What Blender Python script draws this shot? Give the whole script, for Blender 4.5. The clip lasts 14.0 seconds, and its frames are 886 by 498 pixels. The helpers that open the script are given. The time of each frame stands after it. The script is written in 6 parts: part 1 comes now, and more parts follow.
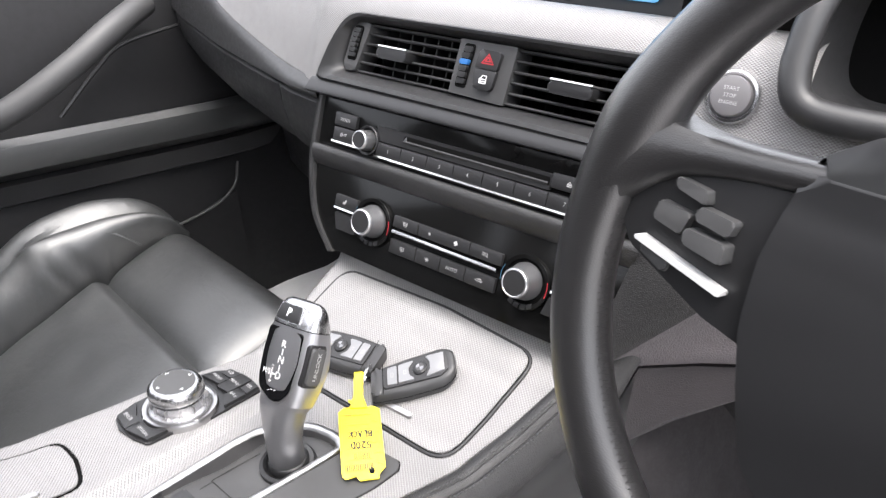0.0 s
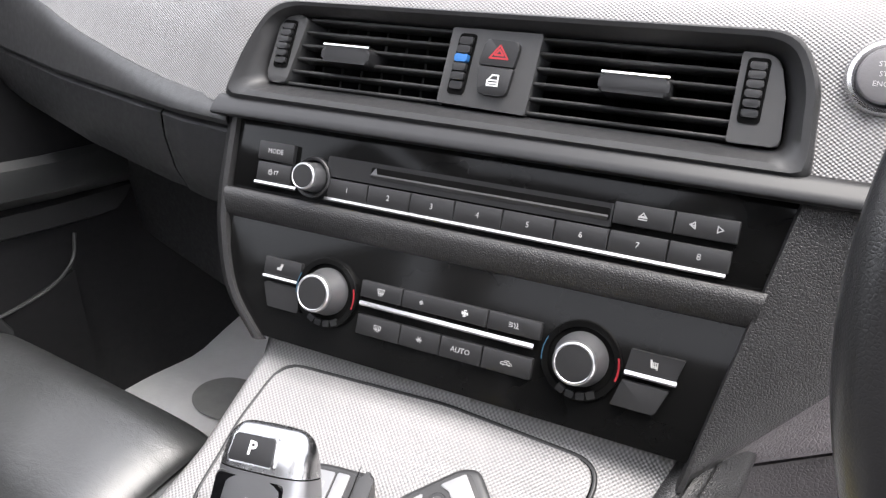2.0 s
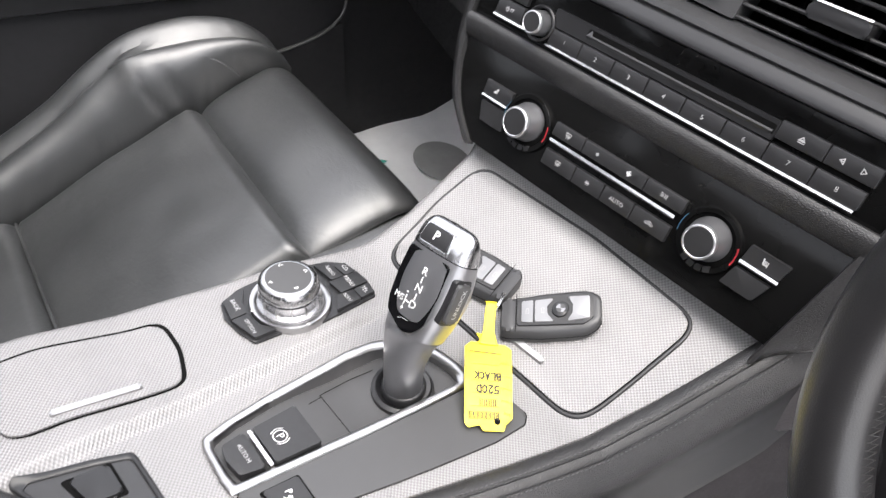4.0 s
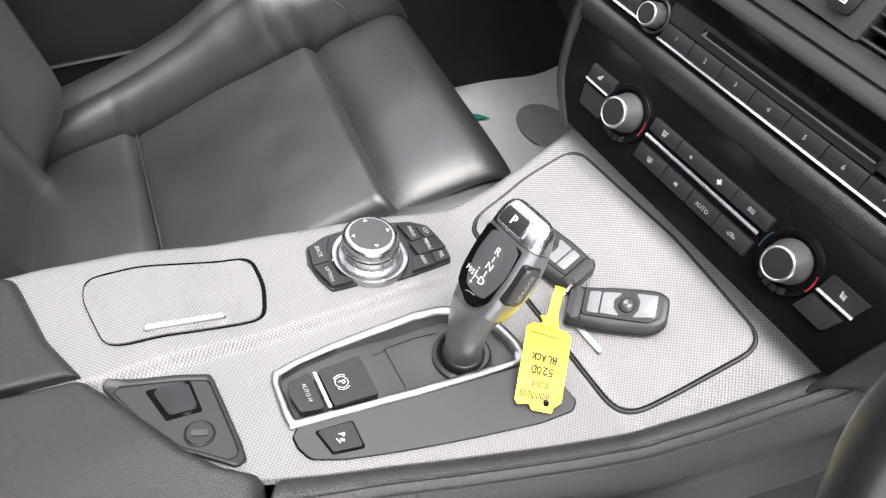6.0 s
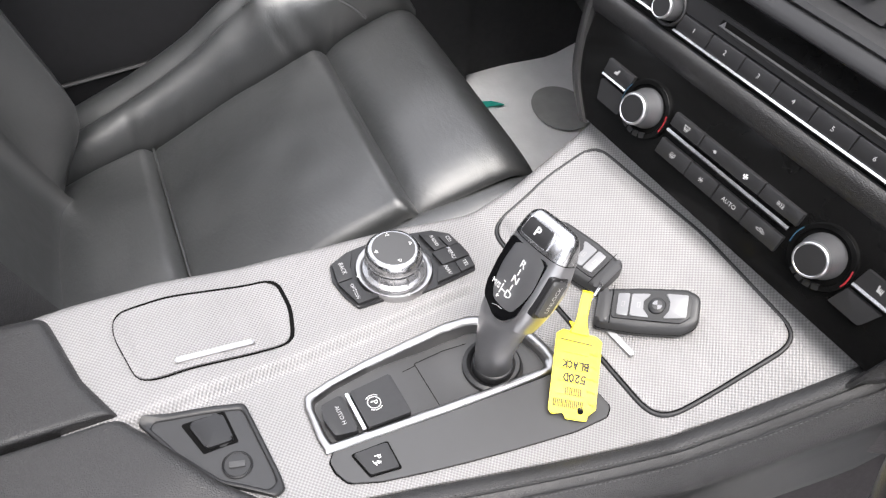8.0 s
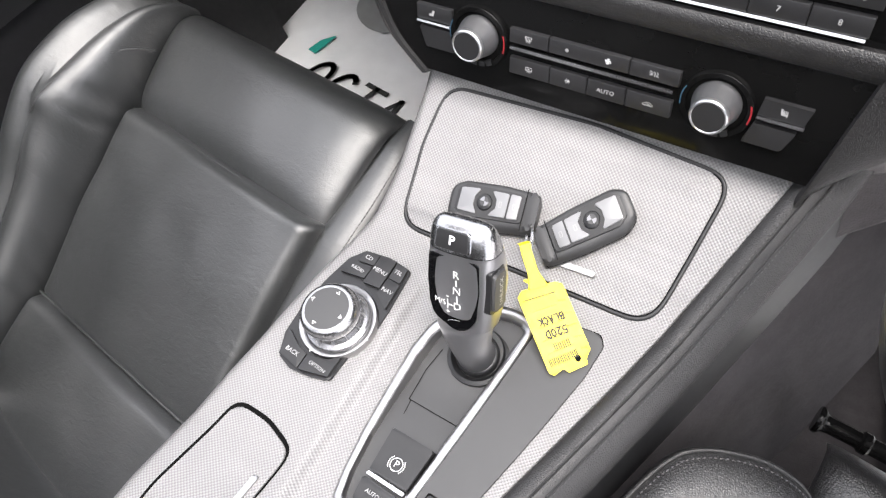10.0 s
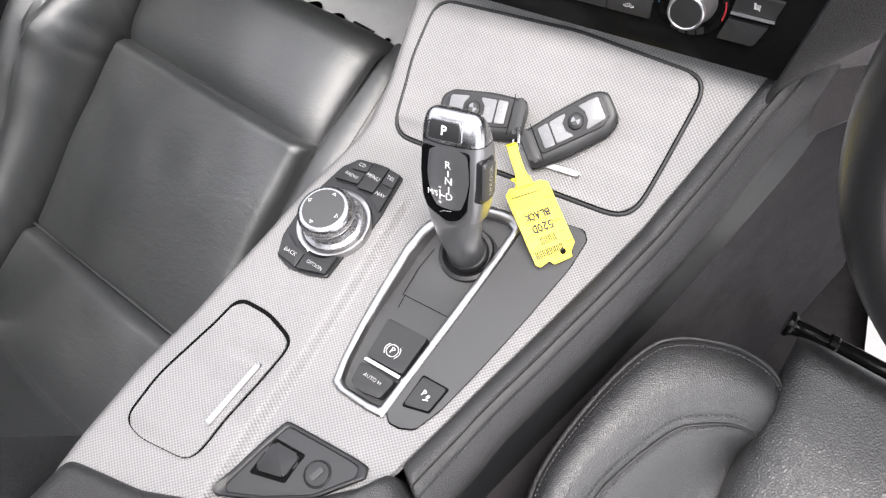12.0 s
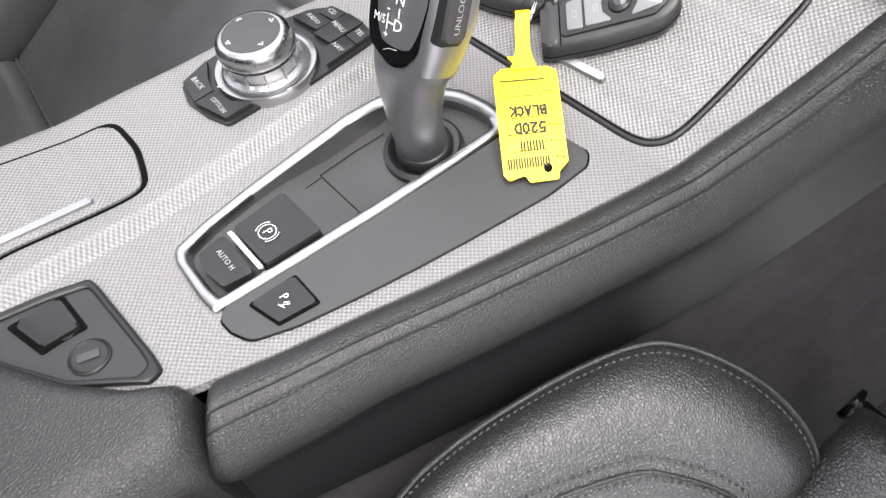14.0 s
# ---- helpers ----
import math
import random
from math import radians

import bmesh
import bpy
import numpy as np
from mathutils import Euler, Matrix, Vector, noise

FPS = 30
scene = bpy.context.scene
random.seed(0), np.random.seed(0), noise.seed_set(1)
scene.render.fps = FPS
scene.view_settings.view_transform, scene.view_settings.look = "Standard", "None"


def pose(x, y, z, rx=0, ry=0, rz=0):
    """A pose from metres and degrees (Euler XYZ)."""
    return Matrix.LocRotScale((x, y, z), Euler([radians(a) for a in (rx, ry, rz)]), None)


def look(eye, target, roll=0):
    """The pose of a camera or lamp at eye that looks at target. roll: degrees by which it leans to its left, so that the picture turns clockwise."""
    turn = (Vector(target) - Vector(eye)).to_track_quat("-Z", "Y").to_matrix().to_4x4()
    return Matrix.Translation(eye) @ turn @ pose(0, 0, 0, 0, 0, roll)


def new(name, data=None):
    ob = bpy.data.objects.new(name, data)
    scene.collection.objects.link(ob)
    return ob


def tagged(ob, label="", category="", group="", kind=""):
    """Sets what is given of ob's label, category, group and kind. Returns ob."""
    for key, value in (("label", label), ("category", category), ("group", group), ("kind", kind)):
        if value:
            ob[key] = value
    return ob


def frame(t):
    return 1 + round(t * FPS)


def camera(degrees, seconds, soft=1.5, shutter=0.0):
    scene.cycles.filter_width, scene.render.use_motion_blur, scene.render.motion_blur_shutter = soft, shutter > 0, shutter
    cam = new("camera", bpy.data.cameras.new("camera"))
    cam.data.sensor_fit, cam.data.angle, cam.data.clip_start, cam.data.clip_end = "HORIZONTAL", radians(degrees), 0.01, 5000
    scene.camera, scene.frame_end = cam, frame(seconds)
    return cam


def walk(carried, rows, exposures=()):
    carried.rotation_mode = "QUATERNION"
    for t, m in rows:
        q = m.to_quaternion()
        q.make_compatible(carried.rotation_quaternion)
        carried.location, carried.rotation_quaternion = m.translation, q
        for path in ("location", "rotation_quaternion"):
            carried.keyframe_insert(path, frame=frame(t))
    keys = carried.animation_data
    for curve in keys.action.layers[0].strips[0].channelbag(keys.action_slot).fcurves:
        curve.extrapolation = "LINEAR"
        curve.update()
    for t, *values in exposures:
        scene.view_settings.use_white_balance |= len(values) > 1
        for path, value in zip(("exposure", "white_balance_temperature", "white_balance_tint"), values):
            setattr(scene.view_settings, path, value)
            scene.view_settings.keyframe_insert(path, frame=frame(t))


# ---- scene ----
cam = camera(61.6, 14.0, 1.3, 0.15)
PATH = [
    (0, (0.402, -0.154, 0.429), (-0.726, 1.166, -0.562), -2.1),
    (0.5, (0.262, -0.126, 0.376), (-0.663, 1.408, -0.512), -2.3),
    (1, (0.209, -0.098, 0.348), (-0.61, 1.529, -0.476), -1.6),
    (1.5, (0.202, -0.083, 0.329), (-0.59, 1.556, -0.499), -1.0),
    (2, (0.195, -0.077, 0.331), (-0.596, 1.562, -0.498), 0.7),
    (2.5, (0.215, -0.087, 0.345), (-0.627, 1.477, -0.574), 2.0),
    (3, (0.236, -0.117, 0.364), (-0.667, 1.294, -0.729), 2.8),
    (3.5, (0.245, -0.094, 0.392), (-0.717, 1.146, -0.847), 4.2),
    (4, (0.258, -0.125, 0.433), (-0.771, 0.918, -0.928), 5.5),
    (4.2, (0.269, -0.123, 0.439), (-0.796, 0.81, -0.974), 4.8),
    (6.5, (0.26, -0.114, 0.467), (-0.821, 0.663, -1.026), 7.3),
    (7, (0.262, -0.112, 0.471), (-0.826, 0.634, -1.032), 6.3),
    (7.2, (0.255, -0.112, 0.473), (-0.817, 0.634, -1.041), 6.7),
    (9.3, (0.22, -0.074, 0.513), (-0.752, 0.561, -1.116), -16.9),
    (9.5, (0.201, -0.065, 0.526), (-0.721, 0.55, -1.139), -20.6),
    (10, (0.178, -0.015, 0.514), (-0.602, 0.583, -1.227), -26.1),
    (10.5, (0.173, -0.041, 0.515), (-0.53, 0.536, -1.266), -28.8),
    (11, (0.182, -0.056, 0.515), (-0.481, 0.531, -1.278), -27.1),
    (11.5, (0.191, -0.068, 0.516), (-0.484, 0.504, -1.277), -26.6),
    (12, (0.202, -0.072, 0.516), (-0.51, 0.483, -1.269), -26.2),
    (12.5, (0.209, -0.077, 0.511), (-0.542, 0.458, -1.263), -24.9),
    (13, (0.253, -0.07, 0.487), (-0.557, 0.453, -1.265), -23.1),
    (13.5, (0.27, -0.077, 0.373), (-0.591, 0.432, -1.359), -20.5),
    (14, (0.246, -0.042, 0.306), (-0.68, 0.482, -1.387), -17.2),
]
walk(cam, [(t, look(eye, target, roll)) for t, eye, target, roll in PATH], [(0, 0.98), (3.0, 0.92), (4.2, 0.80), (6.5, 0.75), (9.5, 0.76), (11.5, 0.70), (14, 0.58)])

# ---- light, sky, exposure ----
world = bpy.data.worlds.new("sky")
scene.world = world
world.use_nodes = True
_wn = world.node_tree.nodes
_sky = _wn.new("ShaderNodeTexSky")
_sky.sky_type, _sky.sun_disc = "NISHITA", False
_sky.sun_elevation, _sky.sun_rotation = radians(72), radians(100)
_sky.air_density, _sky.dust_density = 1.0, 4.0
_mixw = _wn.new("ShaderNodeMix")
_mixw.data_type = "RGBA"
_mixw.inputs[0].default_value = 0.60
_mixw.inputs[7].default_value = (6.7, 6.5, 6.45, 1)
world.node_tree.links.new(_sky.outputs[0], _mixw.inputs[6])
world.node_tree.links.new(_mixw.outputs[2], _wn["Background"].inputs[0])
_wn["Background"].inputs[1].default_value = 0.34
sun = new("sun", bpy.data.lights.new("sun", "SUN"))
sun.data.energy, sun.data.angle, sun.data.color = 2.8, radians(50), (1.0, 0.985, 0.97)
sun.matrix_world = look((0.95, -0.15, 3.0), (0, 0, 0))


# ---- materials ----
def mat(name, color, rough=0.5, metal=0.0, grain=0, grain_depth=0.0, mottle=0.12, mottle_scale=25, kind="noise", coat=0.0, spec=0.5, rough_var=0.08, crease_shade=1.0, crumple=0.0, coat_rough=0.08, smooth_coat=False):
    """A surface with colour and gloss varied at two scales, and fine relief."""
    m = bpy.data.materials.new(name)
    m.use_nodes = True
    nt = m.node_tree
    N, L = nt.nodes, nt.links
    b = N["Principled BSDF"]
    b.inputs["Metallic"].default_value = metal
    b.inputs["Specular IOR Level"].default_value = spec
    b.inputs["Coat Weight"].default_value = coat
    b.inputs["Coat Roughness"].default_value = coat_rough
    tc = N.new("ShaderNodeTexCoord")
    big = N.new("ShaderNodeTexNoise")
    big.inputs["Scale"].default_value, big.inputs["Detail"].default_value = mottle_scale, 6
    L.new(tc.outputs["Object"], big.inputs["Vector"])
    mr = N.new("ShaderNodeMapRange")
    mr.inputs[1].default_value, mr.inputs[2].default_value = 0.25, 0.75
    mr.inputs[3].default_value, mr.inputs[4].default_value = 1 - mottle, 1 + mottle
    L.new(big.outputs["Fac"], mr.inputs[0])
    vm = N.new("ShaderNodeVectorMath")
    vm.operation = "SCALE"
    vm.inputs[0].default_value = color
    L.new(mr.outputs[0], vm.inputs["Scale"])
    L.new(vm.outputs[0], b.inputs["Base Color"])
    r = N.new("ShaderNodeMapRange")
    r.inputs[1].default_value, r.inputs[2].default_value = 0.3, 0.7
    r.inputs[3].default_value, r.inputs[4].default_value = max(0.02, rough - rough_var), rough + rough_var
    fine = N.new("ShaderNodeTexNoise")
    fine.inputs["Scale"].default_value, fine.inputs["Detail"].default_value = mottle_scale * 7, 5
    L.new(tc.outputs["Object"], fine.inputs["Vector"])
    L.new(fine.outputs["Fac"], r.inputs[0])
    L.new(r.outputs[0], b.inputs["Roughness"])
    if grain:
        bump = N.new("ShaderNodeBump")
        bump.inputs["Strength"].default_value, bump.inputs["Distance"].default_value = 0.7, grain_depth
        if kind == "leather":
            warp = N.new("ShaderNodeTexNoise")
            warp.inputs["Scale"].default_value = grain * 0.4
            L.new(tc.outputs["Object"], warp.inputs["Vector"])
            add = N.new("ShaderNodeVectorMath")
            add.operation = "MULTIPLY_ADD"
            add.inputs[1].default_value = (0.6 / grain,) * 3
            L.new(warp.outputs["Color"], add.inputs[0])
            L.new(tc.outputs["Object"], add.inputs[2])
            v = N.new("ShaderNodeTexVoronoi")
            v.feature = "DISTANCE_TO_EDGE"
            v.inputs["Scale"].default_value = grain
            L.new(add.outputs[0], v.inputs["Vector"])
            mm = N.new("ShaderNodeMapRange")
            mm.interpolation_type = "SMOOTHSTEP"
            mm.inputs[1].default_value, mm.inputs[2].default_value = 0.0, 0.26
            L.new(v.outputs["Distance"], mm.inputs[0])
            wr = N.new("ShaderNodeTexNoise")
            wr.inputs["Scale"].default_value, wr.inputs["Detail"].default_value = 30, 2
            L.new(tc.outputs["Object"], wr.inputs["Vector"])
            ad = N.new("ShaderNodeMath")
            ad.operation = "MULTIPLY_ADD"
            ad.inputs[1].default_value = 1.2
            L.new(wr.outputs["Fac"], ad.inputs[0])
            L.new(mm.outputs[0], ad.inputs[2])
            L.new(ad.outputs[0], bump.inputs["Height"])
            if crumple:
                st = N.new("ShaderNodeMapping")
                st.inputs["Scale"].default_value = (1.0, 1.9, 1.0)
                st.inputs["Rotation"].default_value = (0, 0, 0.5)
                L.new(tc.outputs["Object"], st.inputs["Vector"])
                cr = N.new("ShaderNodeTexNoise")
                cr.inputs["Scale"].default_value, cr.inputs["Detail"].default_value, cr.inputs["Distortion"].default_value = 22, 3, 0.5
                L.new(st.outputs[0], cr.inputs["Vector"])
                fold = N.new("ShaderNodeBump")
                fold.inputs["Strength"].default_value, fold.inputs["Distance"].default_value = 0.5, crumple
                L.new(cr.outputs["Fac"], fold.inputs["Height"])
                fine2 = N.new("ShaderNodeTexNoise")
                fine2.inputs["Scale"].default_value, fine2.inputs["Detail"].default_value, fine2.inputs["Distortion"].default_value = 95, 4, 1.2
                L.new(st.outputs[0], fine2.inputs["Vector"])
                line = N.new("ShaderNodeMapRange")
                line.interpolation_type = "SMOOTHSTEP"
                line.inputs[1].default_value, line.inputs[2].default_value = 0.42, 0.58
                L.new(fine2.outputs["Fac"], line.inputs[0])
                fold2 = N.new("ShaderNodeBump")
                fold2.inputs["Strength"].default_value, fold2.inputs["Distance"].default_value = 0.3, crumple * 0.16
                L.new(line.outputs[0], fold2.inputs["Height"])
                L.new(fold.outputs[0], fold2.inputs["Normal"])
                L.new(fold2.outputs[0], bump.inputs["Normal"])
            # shade in the grain's grooves, painted by darkening the base colour there
            pale = N.new("ShaderNodeMapRange")
            pale.inputs[1].default_value, pale.inputs[2].default_value = 0.0, 0.2
            pale.inputs[3].default_value, pale.inputs[4].default_value = crease_shade, 1.0
            L.new(v.outputs["Distance"], pale.inputs[0])
            v2 = N.new("ShaderNodeVectorMath")
            v2.operation = "SCALE"
            L.new(vm.outputs[0], v2.inputs[0])
            L.new(pale.outputs[0], v2.inputs["Scale"])
            L.new(v2.outputs[0], b.inputs["Base Color"])
        else:
            n = N.new("ShaderNodeTexNoise")
            n.inputs["Scale"].default_value, n.inputs["Detail"].default_value = grain, 3
            L.new(tc.outputs["Object"], n.inputs["Vector"])
            L.new(n.outputs["Fac"], bump.inputs["Height"])
        L.new(bump.outputs[0], b.inputs["Normal"])
        L.new(fold2.outputs[0] if crumple and smooth_coat else bump.outputs[0], b.inputs["Coat Normal"])
    return m


def woven_metal(name, color, upright=1.0):
    """Silver trim pressed with rows of tiny staggered lozenges."""
    m = mat(name, color, 0.46, 0.25, mottle=0.05, mottle_scale=9)
    nt = m.node_tree
    N, L = nt.nodes, nt.links
    b = N["Principled BSDF"]
    tc = N.new("ShaderNodeTexCoord")
    sep = N.new("ShaderNodeSeparateXYZ")
    L.new(tc.outputs["Object"], sep.inputs[0])

    def math(op, a, c):
        n = N.new("ShaderNodeMath")
        n.operation = op
        for i, s in ((0, a), (1, c)):
            if s is None:
                continue
            if isinstance(s, (int, float)):
                n.inputs[i].default_value = s
            else:
                L.new(s, n.inputs[i])
        return n.outputs[0]

    along = math("ADD", sep.outputs["Y"], math("MULTIPLY", sep.outputs["Z"], upright))
    sx = math("SINE", math("MULTIPLY", sep.outputs["X"], 2 * 3.14159 / 0.0031), None)
    sy = math("SINE", math("MULTIPLY", along, 2 * 3.14159 / 0.0029), None)
    h = math("MULTIPLY", sx, sy)
    bump = N.new("ShaderNodeBump")
    bump.inputs["Strength"].default_value, bump.inputs["Distance"].default_value = 0.6, 0.00035
    L.new(h, bump.inputs["Height"])
    L.new(bump.outputs[0], b.inputs["Normal"])
    ramp = N.new("ShaderNodeMapRange")
    ramp.inputs[1].default_value, ramp.inputs[2].default_value = -0.7, 0.7
    ramp.inputs[3].default_value, ramp.inputs[4].default_value = 0.70, 1.13
    L.new(h, ramp.inputs[0])
    old = b.inputs["Base Color"].links[0].from_socket
    vm = N.new("ShaderNodeVectorMath")
    vm.operation = "SCALE"
    L.new(old, vm.inputs[0])
    L.new(ramp.outputs[0], vm.inputs["Scale"])
    L.new(vm.outputs[0], b.inputs["Base Color"])
    return m


TRIM = woven_metal("woven_silver_trim", (0.262, 0.256, 0.255))
FLATTRIM = woven_metal("woven_silver_console", (0.262, 0.256, 0.255), 0.0)
LEATHER = mat("black_leather", (0.0235, 0.0248, 0.0252), 0.42, grain=620, grain_depth=0.00013, crumple=0.0014, smooth_coat=True, coat=1.0, coat_rough=0.43, kind="leather", mottle=0.16, mottle_scale=9, rough_var=0.05, spec=0.6, crease_shade=0.9)
LEATHER.node_tree.nodes["Principled BSDF"].inputs["Coat IOR"].default_value = 1.65
PEBBLE = mat("pebbled_black_leather", (0.023, 0.0225, 0.0235), 0.38, grain=500, grain_depth=0.00024, crumple=0.0012, coat=0.6, coat_rough=0.36, kind="leather", mottle=0.12, mottle_scale=14, rough_var=0.04, spec=0.6, crease_shade=0.5)
COARSE = mat("coarse_pebbled_leather", (0.020, 0.0195, 0.020), 0.36, grain=430, grain_depth=0.00032, coat=0.8, coat_rough=0.34, kind="leather", mottle=0.12, mottle_scale=14, rough_var=0.04, spec=0.6, crease_shade=0.55, crumple=0.0010)
SKIN = mat("fine_grained_leatherette", (0.023, 0.0225, 0.023), 0.42, grain=560, grain_depth=0.00022, kind="leather", mottle=0.12, mottle_scale=14, rough_var=0.04, spec=0.55, crease_shade=0.65)
KEYSILVER = mat("key_button_silver", (0.23, 0.23, 0.235), 0.38, 0.5, mottle=0.06, rough_var=0.03)
FOB = mat("dark_satin_fob", (0.032, 0.032, 0.033), 0.36, grain=1400, grain_depth=0.00005, mottle=0.06, rough_var=0.03)
WHEEL = mat("worn_wheel_leather", (0.014, 0.0135, 0.014), 0.36, coat=0.5, coat_rough=0.28, grain=640, grain_depth=0.00005, kind="leather", mottle=0.08, mottle_scale=16, rough_var=0.015, spec=0.55)
SOFT = mat("soft_black_plastic", (0.026, 0.026, 0.027), 0.42, grain=1500, grain_depth=0.00012, mottle=0.12)
SATIN = mat("satin_black_plastic", (0.016, 0.016, 0.017), 0.34, mottle=0.1, mottle_scale=23.7, spec=0.42, rough_var=0.015)
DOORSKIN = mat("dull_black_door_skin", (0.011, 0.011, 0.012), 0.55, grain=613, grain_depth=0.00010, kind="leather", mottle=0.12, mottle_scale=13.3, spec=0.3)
GLOSS = mat("gloss_black_plastic", (0.005, 0.005, 0.005), 0.13, mottle=0.1, rough_var=0.02, spec=0.18)
GLASSBLACK = mat("black_display_glass", (0.003, 0.003, 0.0035), 0.08, mottle=0.05, rough_var=0.01, spec=0.15)
KEYCAP = mat("rubber_black_key", (0.017, 0.017, 0.018), 0.45, grain=1400, grain_depth=0.00006, mottle=0.1)
# near-black that stands in for shade in gaps and recesses
SHADOW = mat("recess_shade_black", (0.004, 0.004, 0.004), 0.9, mottle=0.1, spec=0.08)
CHROME = mat("satin_chrome", (0.78, 0.78, 0.79), 0.2, 1.0, mottle=0.05, mottle_scale=40, rough_var=0.02)
KNOBRING = mat("satin_bright_chrome", (0.60, 0.60, 0.61), 0.30, 0.95, mottle=0.05, mottle_scale=40, rough_var=0.02)
BRUSHED = mat("brushed_chrome", (0.43, 0.425, 0.425), 0.3, 1.0, mottle=0.07, mottle_scale=60, rough_var=0.02)
GUNMETAL = mat("gunmetal_lacquer", (0.32, 0.32, 0.33), 0.38, 0.9, mottle=0.06, mottle_scale=30, coat=0.12, rough_var=0.02)
SILVERPL = mat("silver_plastic", (0.27, 0.27, 0.28), 0.34, 0.8, mottle=0.05, rough_var=0.03)
DGREY = mat("dark_grey_plastic", (0.052, 0.052, 0.053), 0.5, grain=1300, grain_depth=0.00006, mottle=0.04, rough_var=0.02)
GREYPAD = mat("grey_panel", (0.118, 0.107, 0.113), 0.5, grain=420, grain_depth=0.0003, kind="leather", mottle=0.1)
# pale, mostly non-metal colour stands in for the chrome bar's bright reflection
BARMETAL = mat("chrome_bar_sheen", (0.55, 0.55, 0.55), 0.35, 0.15, mottle=0.04, rough_var=0.02)
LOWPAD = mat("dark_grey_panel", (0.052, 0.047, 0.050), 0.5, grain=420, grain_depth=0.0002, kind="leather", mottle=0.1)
PALEGREY = mat("pale_grey_plastic", (0.14, 0.135, 0.14), 0.45, grain=900, grain_depth=0.0001, mottle=0.06)
CAPMETAL = mat("satin_chrome_grip", (0.45, 0.45, 0.455), 0.26, 1.0, mottle=0.05, mottle_scale=40, rough_var=0.02)
CLEARSIL = mat("pale_silver_lacquer", (0.30, 0.30, 0.31), 0.26, 0.75, mottle=0.05, coat=0.5, rough_var=0.02)
CARPET = mat("charcoal_carpet", (0.030, 0.027, 0.029), 0.95, grain=900, grain_depth=0.0006, mottle=0.3, mottle_scale=60)
TUNNEL = mat("tunnel_carpet", (0.026, 0.0235, 0.0255), 0.95, grain=900, grain_depth=0.0005, mottle=0.3, mottle_scale=40)
PAPER = mat("grey_paper", (0.78, 0.78, 0.78), 0.55, grain=120, grain_depth=0.0006, mottle=0.06)
INKED = mat("black_print", (0.02, 0.02, 0.02), 0.6)
GREENP = mat("teal_print", (0.02, 0.33, 0.26), 0.6)
GREYP = mat("grey_print", (0.30, 0.30, 0.29), 0.6)
YELLOW = mat("yellow_plastic", (0.90, 0.72, 0.004), 0.38, grain=500, grain_depth=0.00006, mottle=0.05)
INK = mat("ink", (0.02, 0.016, 0.006), 0.6)
WHITE = mat("white_legend", (0.82, 0.82, 0.82), 0.5)
DIMW = mat("grey_legend", (0.44, 0.44, 0.44), 0.5)
RED = mat("red_legend", (0.38, 0.025, 0.035), 0.4)
BLUE = mat("blue_legend", (0.02, 0.12, 0.34), 0.4)
DARKBLUE = mat("dark_blue_line", (0.04, 0.10, 0.16), 0.3)
THREAD = mat("dark_grey_thread", (0.040, 0.039, 0.040), 0.8, spec=0.15)
STITCH = mat("grey_thread", (0.088, 0.086, 0.088), 0.8, spec=0.2)
# kept pale so the unseen roof bounces light onto the dash
CLOTH = mat("unseen_headliner_cloth", (0.62, 0.61, 0.60), 0.9, grain=800, grain_depth=0.0003)
CONCRETE = mat("pale_concrete", (0.62, 0.60, 0.60), 0.85, grain=60, grain_depth=0.002, mottle=0.15, mottle_scale=3)
SCREEN = mat("blue_display", (0.03, 0.10, 0.20), 0.15)
_sb = SCREEN.node_tree.nodes["Principled BSDF"]
_sb.inputs["Emission Color"].default_value, _sb.inputs["Emission Strength"].default_value = (0.10, 0.28, 0.50, 1), 0.9
LIT = mat("backlit_white_legend", (0.82, 0.82, 0.82), 0.5)
_lb = LIT.node_tree.nodes["Principled BSDF"]
_lb.inputs["Emission Color"].default_value, _lb.inputs["Emission Strength"].default_value = (1, 1, 1, 1), 0.15
DARKWALL = mat("light_block_cloth", (0.035, 0.034, 0.034), 0.9, grain=800, grain_depth=0.0003)
STEEL = mat("steel_wire", (0.6, 0.6, 0.6), 0.25, 1.0)


# ---- shapes ----
CAR = pose(0, 0, 0, 0, 0, -10)          # the car's own axes: x to its right, y ahead
_th = math.atan(0.39)
STACK = Matrix(((1, 0, 0, 0), (0, math.sin(_th), -math.cos(_th), 0.302), (0, math.cos(_th), math.sin(_th), 0.095), (0, 0, 0, 1)))
_PY = np.array([-0.40, -0.16, -0.10, -0.04, 0.04, 0.12, 0.175, 0.22, 0.3020, 0.3090, 0.315, 0.36])
_PZ = np.array([0.018, 0.018, 0.012, -0.004, -0.014, -0.020, -0.021, -0.006, 0.0315, 0.046, 0.056, 0.078])
_ys = np.linspace(-0.40, 0.36, 381)
_zs = np.convolve(np.pad(np.interp(_ys, _PY, _PZ), 3, mode="edge"), np.ones(7) / 7, "valid")


def level(y):
    """Height of the console's top along its length."""
    return float(np.interp(y, _ys, _zs))


def ridge(x, y):
    """The left half of the console stands a little proud of the right, up to the storage box."""
    s = min(1.0, max(0.0, (-0.054 - x) / 0.011))
    e = min(1.0, max(0.0, (0.168 - y) / 0.075))
    return 0.0070 * s * s * (3 - 2 * s) * e * e * (3 - 2 * e)


def console(p):
    return Vector((p[0], p[1], level(p[1]) + ridge(p[0], p[1]) + p[2]))


def stack(p):
    return STACK @ Vector(p)


def car(p):
    return CAR @ Vector(p)


def plain(p):
    return Vector(p)


